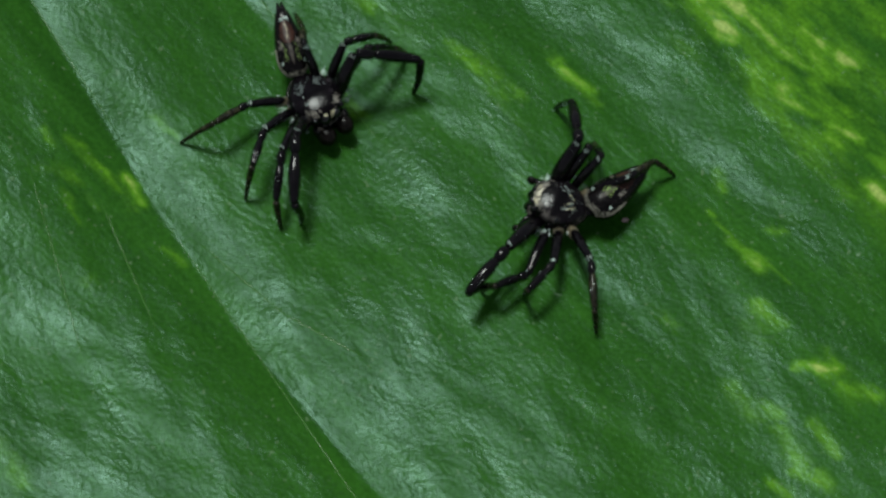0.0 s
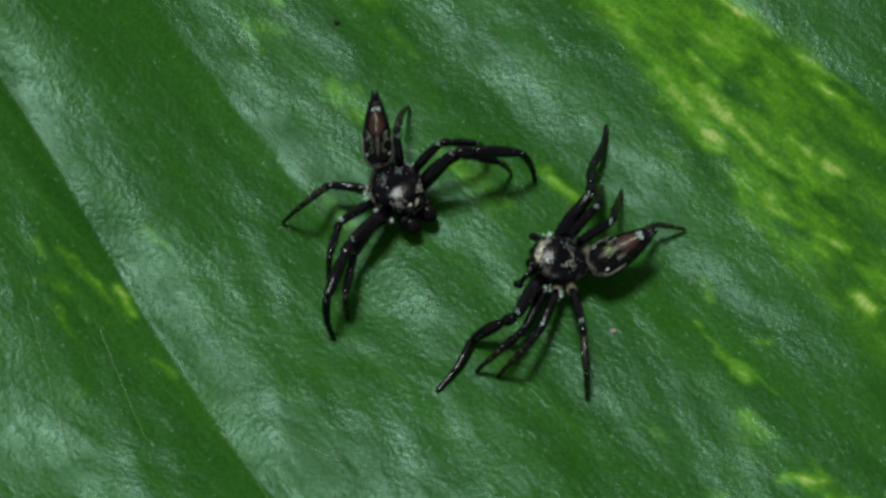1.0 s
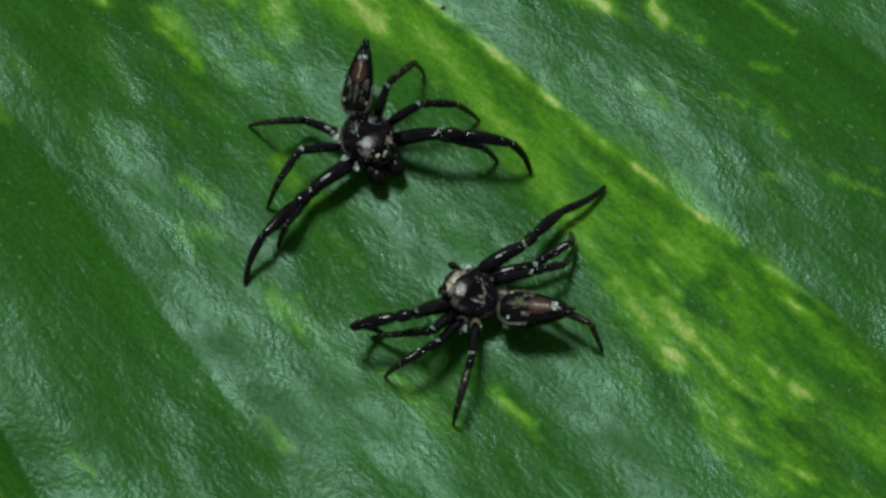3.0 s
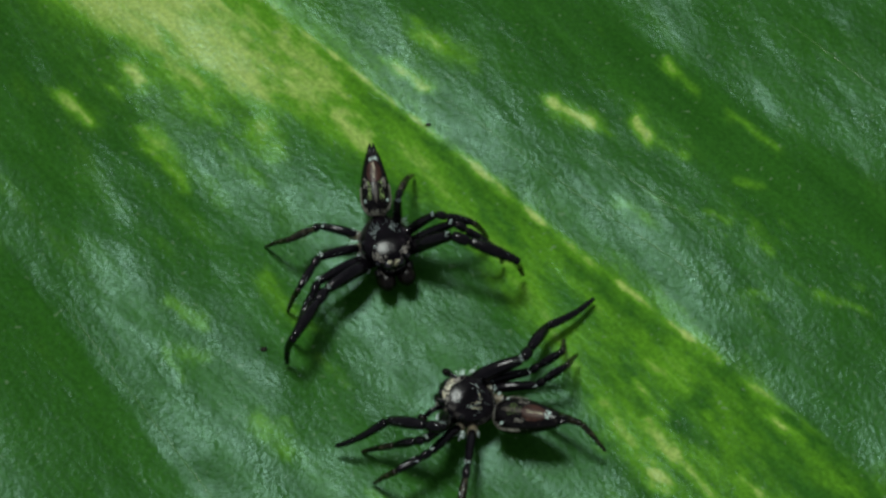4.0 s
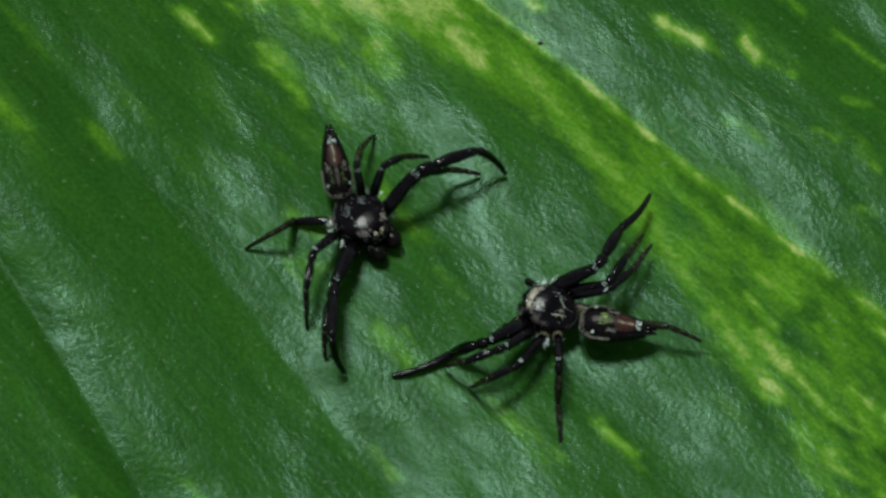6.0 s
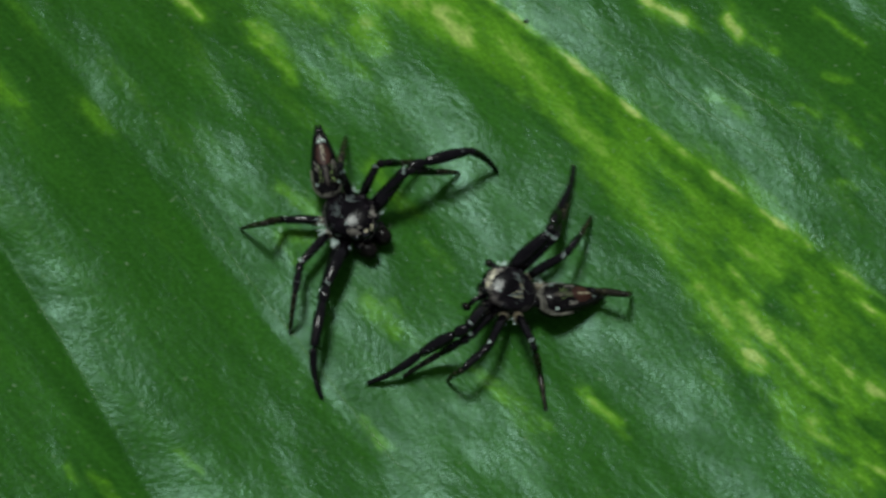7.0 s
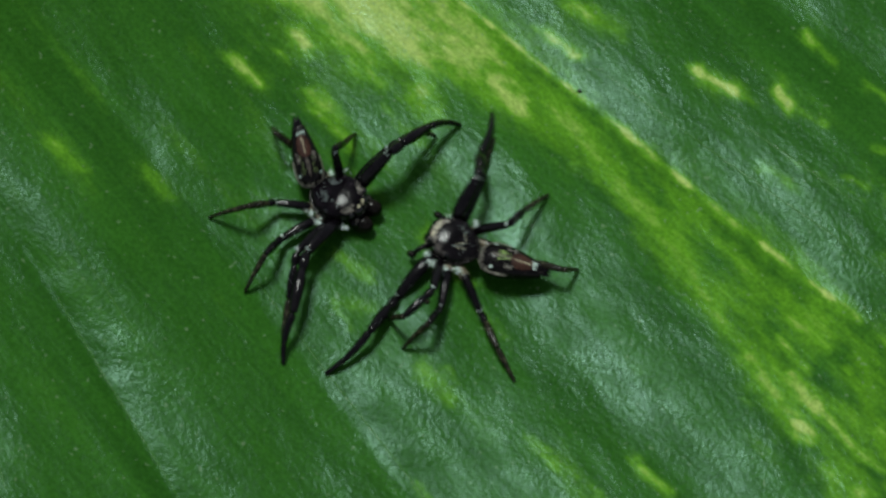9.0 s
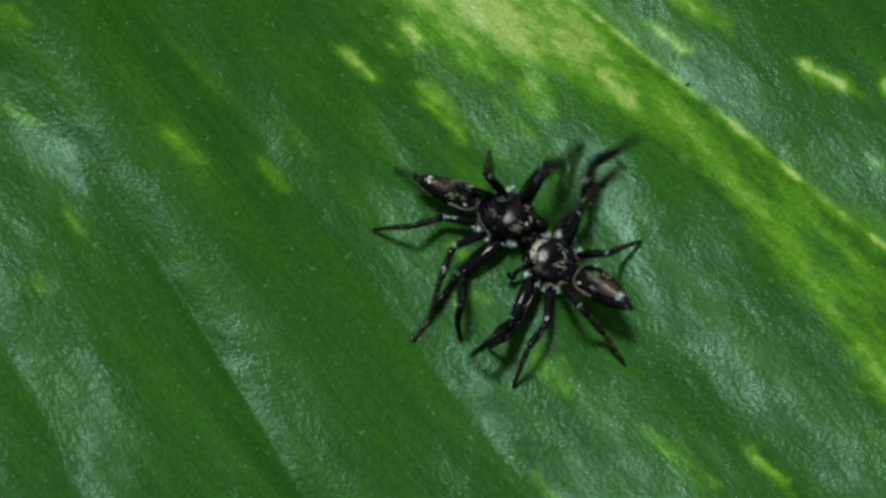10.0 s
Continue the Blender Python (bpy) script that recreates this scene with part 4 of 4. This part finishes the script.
    stance(spider, 9.5, (-8.89, 13.78, 2.51, -16, -48, 26),
           L1=(78, 16, 77, -29, 54, -4), L2=(80, 82, 95, -59, 93, -56), L3=(149, 83, 85, -55, 79, -56), L4=(164, 8, 163, 44, 128, -59), R1=(-102, -12, -85, -3, -82, -3), R2=(-103, -12, -86, 27, -94, -54), R3=(-123, -12, -100, -3, -86, -2), R4=(-159, 5, -149, 18, -163, -25))
    stance(spider, 9.7, (-8.79, 13.43, 2.51, -24, -20, 21),
           L1=(116, 22, 104, -32, 108, -5), L2=(113, 20, 107, -33, 108, -17), L3=(159, 74, 99, -48, 87, -60), L4=(177, 13, 159, 31, 137, -53), R1=(-85, 45, -64, -9, -54, -84), R2=(-91, 51, -61, -44, -62, -62), R3=(-105, 21, -89, 6, -99, -56), R4=(-143, 21, -171, -40, -150, 1))
    stance(spider, 9.8, (-7.66, 13.09, 2.44, -18, -10, 15),
           L1=(105, 47, 89, -36, 91, -23), L2=(99, 34, 93, -45, 91, -25), L3=(169, 63, 93, -47, 92, -44), L4=(166, 14, 160, 8, 150, -30), R1=(-107, -9, -81, 41, -177, -75), R2=(-100, 13, -77, 4, -70, -69), R3=(-116, 29, -98, -7, -102, -53), R4=(-161, 6, -149, 25, -166, -36))
    stance(spider, 9.9, (-7.63, 13.05, 2.44, -23, -2, 13),
           L1=(100, 14, 91, -6, 83, -28), L2=(97, 10, 92, -10, 86, -27), L3=(175, 65, 97, -50, 98, -41), L4=(172, 13, 165, 5, 156, -27), R1=(-105, 12, -67, 19, -114, -85), R2=(-113, 15, -60, 4, -113, -82), R3=(-103, 15, -82, 9, -87, -52), R4=(-155, 6, -143, 19, -161, -31))
    stance(spider, 10, (-7.15, 13.13, 2.41, -25, 5, 11),
           L1=(56, 70, 81, -42, 86, -36), L2=(64, 57, 84, -53, 86, -51), L3=(-169, 64, 112, -45, 112, -44), L4=(-154, 40, -177, -12, 174, -31), R1=(-114, -7, -67, 37, -68, -72), R2=(-109, -6, -99, -8, -99, -11), R3=(-117, 21, -87, -3, -85, -44), R4=(-160, 10, -129, 22, -166, -40))


def stances_two(spider):
    stance(spider, 0, (3.80, -5.60, 2.97, 163, 57, -1),
           L1=(68, 30, 67, -1, -124, -49), L2=(85, 5, 48, 29, -22, -68), L3=(98, 27, 67, 10, -62, -72), L4=(129, 28, 109, -3, 125, -74), R1=(-119, 57, -70, -23, -42, -63), R2=(-130, 62, -81, -61, -84, -53), R3=(-138, 58, -75, -49, -70, -54), R4=(-156, 33, -111, -32, -167, -48))
    stance(spider, 0.7)
    stance(spider, 1, (4.41, -3.00, 2.86, 162, 46, 12),
           L1=(80, 22, 30, -42, 75, -1), L2=(82, 4, 67, 25, 36, -57), L3=(87, 11, 75, 24, 44, -57), L4=(120, 23, 110, 0, 117, -66), R1=(-114, 28, -77, -37, -89, -15), R2=(-128, 45, -82, -47, -83, -50), R3=(-145, 42, -84, -41, -87, -41), R4=(-160, 25, -108, -35, -156, -24))
    stance(spider, 1.7)
    stance(spider, 1.9, (2.96, 2.35, 2.57, 154, 40, -20),
           L1=(77, 38, 44, -2, -127, -61), L2=(95, 39, 28, -45, 20, -34), L3=(85, 8, 74, 34, 24, -65), L4=(116, -4, 109, 20, 107, -42), R1=(-146, 49, -77, -13, -78, -56), R2=(-167, 43, -76, -33, -80, -40), R3=(-156, 43, -78, -26, -87, -46), R4=(-163, -3, 172, 29, 178, -65))
    stance(spider, 2.7)
    stance(spider, 3, (2.93, 5.99, 2.49, 150, 20, 20),
           L1=(65, 43, 38, -10, -124, -58), L2=(89, 45, 13, -43, 14, -39), L3=(82, 29, 62, 5, 17, -69), L4=(114, 29, 104, -7, 85, -78), R1=(-122, 14, -99, -16, -111, -16), R2=(-136, 7, -124, 21, -64, -50), R3=(-151, 38, -125, -28, -83, -35), R4=(-164, -2, 177, 26, 159, -53))
    stance(spider, 3.3)
    stance(spider, 4.5, (3.66, 7.23, 2.62, 155, 6, 26),
           L1=(56, 35, 14, -51, 42, -12), L2=(72, 38, 22, -41, 20, -45), L3=(72, 23, 55, 1, 19, -59), L4=(106, 22, 109, -5, 108, -78), R1=(-144, 22, -90, -32, -118, -14), R2=(-140, -4, -135, 41, -75, -59), R3=(-147, -7, -143, 53, -112, -53), R4=(-173, -4, 174, 20, 173, -41))
    stance(spider, 4.7)
    stance(spider, 5, (2.11, 6.72, 2.46, 149, 26, 1),
           L1=(65, 35, 15, -52, 49, -8), L2=(83, 42, 28, -30, 12, -56), L3=(91, 36, 53, -4, 7, -67), L4=(127, 44, 115, -42, 118, -38), R1=(-131, 19, -84, -32, -106, -6), R2=(-133, 5, -114, 25, -83, -50), R3=(-132, -9, -136, 41, -88, -36), R4=(-164, -4, -165, 12, -171, -25))
    stance(spider, 5.5, (2.38, 6.99, 2.49, 154, 13, -1),
           L1=(58, 27, 12, -51, 45, -3), L2=(65, 38, 38, -24, 6, -58), L3=(77, 21, 55, 15, 0, -69), L4=(110, 32, 111, -57, 117, -11), R1=(-136, 28, -99, -12, -104, -35), R2=(-148, 23, -106, -6, -99, -48), R3=(-157, 31, -111, -14, -99, -41), R4=(-176, -4, -174, 16, -171, -31))
    stance(spider, 5.7)
    stance(spider, 6.8, (0.65, 6.55, 2.39, 158, 24, 7),
           L1=(72, 30, 31, -51, 49, -4), L2=(71, 12, 50, 20, 4, -67), L3=(89, 21, 64, 15, 9, -62), L4=(127, 47, 123, -42, 127, -37), R1=(-126, 37, -86, -24, -87, -29), R2=(-143, 34, -87, -28, -87, -37), R3=(-146, 38, -100, -29, -91, -33), R4=(-165, 2, -163, 11, -167, -35))
    stance(spider, 7, (0.70, 6.45, 2.39, 153, 41, -18),
           L1=(88, 39, 46, -31, 48, -26), L2=(84, 30, 39, -43, 52, -23), L3=(95, 26, 74, 12, 5, -70), L4=(136, 33, 146, -69, 125, -2), R1=(-117, 33, -79, -41, -80, -11), R2=(-117, 29, -76, -43, -80, -18), R3=(-136, 38, -93, -30, -84, -33), R4=(-156, -4, -175, 33, -97, -59))
    stance(spider, 7.2, (-1.27, 7.98, 2.36, 153, 25, 3),
           L1=(82, -12, 74, 5, 70, -8), L2=(105, 32, 70, -22, 58, -45), L3=(109, 1, 95, 26, 75, -41), L4=(140, 13, 150, -33, 146, -3), R1=(-90, 21, -65, -38, -77, -2), R2=(-131, 62, -65, -43, -68, -42), R3=(-152, 48, -88, -38, -95, -35), R4=(-165, -1, -178, 21, -159, -48))
    stance(spider, 7.9)
    stance(spider, 8, (-1.20, 7.95, 2.36, 148, 14, 25),
           L1=(90, 3, 89, 35, 51, -58), L2=(92, -2, 89, 37, 51, -57), L3=(114, 10, 98, 18, 79, -47), L4=(136, 31, 144, -11, -73, -70), R1=(-99, 21, -61, -37, -83, -4), R2=(-92, 19, -67, -43, -84, -6), R3=(-150, 49, -79, -41, -83, -35), R4=(-160, -2, -173, 25, -150, -53))
    stance(spider, 8.2, (-0.96, 10.66, 2.40, 161, -1, 28),
           L1=(67, 25, 49, 11, 7, -61), L2=(86, 34, 35, -39, 38, -32), L3=(79, 5, 69, 30, 22, -57), L4=(114, -7, 107, 12, 113, -32), R1=(-143, 39, -92, -27, -92, -32), R2=(-175, 39, -91, -34, -92, -35), R3=(-175, 40, -101, -21, -76, -48), R4=(-176, -2, 171, 19, 163, -45))
    stance(spider, 8.7)
    stance(spider, 8.8, (-2.09, 11.12, 2.34, 144, 17, 23),
           L1=(81, 22, 50, -35, 57, -6), L2=(101, 22, 56, 3, 50, -62), L3=(102, 7, 115, 39, 62, -70), L4=(147, 1, 138, 11, 141, -45), R1=(-109, 3, -63, -16, -73, -6), R2=(-99, 10, -72, -29, -74, -8), R3=(-164, 40, -108, -12, -75, -55), R4=(-161, -3, -170, 24, -156, -50))
    stance(spider, 9, (-4.23, 12.28, 2.30, 149, 17, -3),
           L1=(81, -12, 90, 20, 72, -22), L2=(112, 31, 74, -6, -6, -64), L3=(112, 2, 94, 37, 55, -56), L4=(147, -16, 143, 11, 150, -16), R1=(-93, 41, -62, -40, -71, -15), R2=(-85, 25, -58, -53, -76, -8), R3=(-158, 41, -91, -34, -99, -30), R4=(-171, -6, -176, 27, -112, -49))
    stance(spider, 9.2, (-4.84, 11.90, 2.32, 147, 30, 1),
           L1=(97, -10, 87, 19, 79, -22), L2=(120, 39, 92, -19, -33, -61), L3=(120, 4, 96, 23, 66, -45), L4=(157, -5, 148, 7, 164, -29), R1=(-74, 27, -52, -44, -62, -2), R2=(-110, 64, -60, -47, -65, -42), R3=(-128, 49, -74, -39, -71, -34), R4=(-158, -2, -169, 17, -137, -43))
    stance(spider, 9.5, (-4.74, 11.89, 2.32, 145, 31, 2),
           L1=(102, -3, 82, 5, 78, -16), L2=(109, -4, 83, 55, 20, -77), L3=(119, -1, 99, 29, 71, -42), L4=(155, 11, 158, -19, 157, -19), R1=(-72, 41, -50, -44, -55, -13), R2=(-115, 68, -61, -45, -63, -42), R3=(-131, 56, -72, -38, -75, -35), R4=(-158, -3, -168, 19, -131, -45))
    stance(spider, 9.7, (-5.71, 11.34, 2.39, 157, 8, 18),
           L1=(105, 26, 97, -47, 89, -4), L2=(108, 28, 95, -40, 88, -25), L3=(126, 9, 78, 18, -27, -49), L4=(146, 19, 161, -32, 157, -18), R1=(-28, 71, -68, -45, -65, -33), R2=(-44, 52, -75, -63, -65, -40), R3=(-93, 59, -88, -50, -74, -43), R4=(-168, 40, -112, -55, -144, -25))
    stance(spider, 9.8, (-5.33, 11.21, 2.37, 148, 17, -2),
           L1=(108, -7, 115, 37, 102, -48), L2=(94, -13, 101, 38, 59, -41), L3=(139, 8, 88, 35, 8, -69), L4=(162, 21, -180, -47, 148, -6), R1=(-73, 65, -69, -42, -68, -28), R2=(-73, 39, -66, -66, -68, -20), R3=(-86, 59, -78, -49, -65, -43), R4=(-162, 42, -96, -58, -119, -24))
    stance(spider, 9.9, (-5.15, 11.07, 2.37, 154, 6, -4),
           L1=(99, 5, 89, 17, 82, -40), L2=(91, -9, 85, 40, 37, -50), L3=(119, 4, 87, 20, 85, -42), L4=(156, 27, 167, -54, 144, -8), R1=(-62, 53, -74, -37, -70, -25), R2=(-67, 30, -75, -58, -68, -14), R3=(-89, 60, -85, -50, -71, -43), R4=(-165, 45, -97, -56, -130, -28))
    stance(spider, 10, (-4.92, 10.84, 2.37, 153, -15, 16),
           L1=(95, 1, 84, 42, 11, -69), L2=(95, -3, 85, 43, 12, -68), L3=(113, 17, 86, 8, 89, -50), L4=(144, 33, -180, -53, 155, -17), R1=(-94, -15, -79, 4, -119, -4), R2=(-96, 10, -86, -29, -109, -7), R3=(-88, 59, -85, -50, -70, -43), R4=(-177, 49, -94, -55, -115, -28))


def way(az, el, yaw):
    a, e = radians(az + yaw), radians(el)
    return Vector((math.cos(e) * math.cos(a), math.cos(e) * math.sin(a), math.sin(e)))


def hip(body, leg):
    x, y, z = HIPS[leg[1]]
    y = y if leg[0] == "L" else -y
    c, s = math.cos(radians(body[3])), math.sin(radians(body[3]))
    return Vector((body[0] + c * x - s * y, body[1] + s * x + c * y, body[2] + z))


def chain(body, leg, angles, sizes):
    p = [hip(body, leg)]
    for i, length in enumerate(sizes[leg[1]]):
        p.append(p[-1] + way(angles[2 * i], angles[2 * i + 1], body[3]) * length)
    return p


def settle(p, lengths):
    """Bring the joints back to their true distances, with hip and foot held."""
    root, foot = p[0].copy(), p[3].copy()
    for _ in range(14):
        p[3] = foot.copy()
        for i in (2, 1, 0):
            p[i] = p[i + 1] + (p[i] - p[i + 1]).normalized() * lengths[i]
        p[0] = root.copy()
        for i in (0, 1, 2):
            p[i + 1] = p[i] + (p[i + 1] - p[i]).normalized() * lengths[i]
    return p


def along(a, b):
    """Turn that lays +x along b - a and keeps z as upright as it can be."""
    x = (b - a).normalized()
    y = Vector((0, 0, 1)).cross(x)
    y = y.normalized() if y.length > 1e-3 else Vector((0, 1, 0))
    m = Matrix((x, y, x.cross(y))).transposed().to_4x4()
    return m


def key_spider(spider):
    rows = stance_rows[spider.name]
    abdomen, legs, sizes = spider_parts[spider.name]
    poses = [{leg: chain(body, leg, angles, sizes) for leg, angles in by_leg.items()} for t, body, by_leg in rows]
    steps = sorted({round(i * 0.1, 2) for i in range(101)} | {r[0] for r in rows})
    root_rows, back_rows, leg_rows = [], [], {k: ([], [], []) for k in legs}
    for t in steps:
        k = max(i for i, r in enumerate(rows) if r[0] <= t + 1e-6)
        k = min(k, len(rows) - 2)
        t0, t1 = rows[k][0], rows[k + 1][0]
        s = min(1.0, max(0.0, (t - t0) / (t1 - t0)))
        e = s * s * (3 - 2 * s) if t1 - t0 < 0.7 else s
        b0, b1 = rows[k][1], rows[k + 1][1]
        body = [u * (1 - e) + v * e for u, v in zip(b0, b1)]
        root = pose(body[0] * MM, body[1] * MM, body[2] * MM, 0, 0, body[3])
        root_rows.append((t, root))
        back_rows.append((t, Matrix.Translation(PEDICEL * MM) @ pose(0, 0, 0, 0, body[5], body[4])))
        local = root.inverted()
        for leg in legs:
            p0, p1 = poses[k][leg], poses[k + 1][leg]
            p = [hip(body, leg)]
            for i in (1, 2, 3):
                p.append(p0[i] * (1 - e) + p1[i] * e)
            step = (p1[3] - p0[3]).length
            if step > 0.4 and 0 < s < 1:
                p[3].z += min(0.8, step * 0.25) * math.sin(math.pi * s)
            ground = [float(blade_height(np.array(q.x), np.array(q.y))) for q in p]
            p[2].z = max(p[2].z, ground[2] + 0.13)
            # a foot that all but touches the blade stands on it
            gap = p[3].z - ground[3] - 0.07
            p[3].z -= gap * (1.0 if gap < 0.3 else max(0.0, 1 - (gap - 0.3) / 0.4))
            p = settle(p, sizes[leg[1]])
            for i in range(3):
                m = Matrix.Translation(p[i] * MM) @ along(p[i], p[i + 1])
                leg_rows[leg][i].append((t, local @ m))
    walk(spider, root_rows)
    walk(abdomen, back_rows)
    for leg, segments in legs.items():
        for segment, r in zip(segments, leg_rows[leg]):
            walk(segment, r)


def motions():
    stances_one(first)
    stances_two(second)
    key_spider(first)
    key_spider(second)


leaf = build_leaf()
vein(leaf, 106, -40.85, 128, -40.5, 0.04)
vein(leaf, 112, -39.70, 122, -39.66, 0.035)
vein(leaf, 102, -51.56, 120, -51.66, 0.035)
vein(leaf, 112, -58.2, 122, -59.4, 0.03)
vein(leaf, 115, -57.3, 122, -57.8, 0.035)
vein(leaf, 97, -59.8, 107, -60.85, 0.03)
vein(leaf, 100, -58.8, 108, -59.55, 0.035)
vein(leaf, 99, -56.07, 113, -56.18, 0.035)
vein(leaf, 117, -56.36, 150, -56.42, 0.04)
vein(leaf, 116, -34.0, 126, -34.8, 0.04)
vein(leaf, 97, -54.95, 107, -54.90, 0.032)
vein(leaf, 119, -56.05, 124.2, -55.45, 0.04)
vein(leaf, 123.6, -55.55, 127.4, -54.75, 0.045)
build_crumb(109.7, -48.62, 0.13, LEG_BROWN, "tiny dark crumb of dirt lying on the leaf")
build_crumb(106.7, -41.62, 0.10, LEG_BROWN, "tiny dark crumb of dirt lying on the leaf")
build_crumb(129.3, -49.09, 0.11, DUST, "tiny pale pinkish crumb lying on the leaf")
first = build_spider("glossy black jumping spider with rust-marked abdomen and spread front legs", SHELL, 1)
second = build_spider("black jumping spider with greyish carapace and gold-scaled abdomen", SHELL_PALE, 2)
motions()
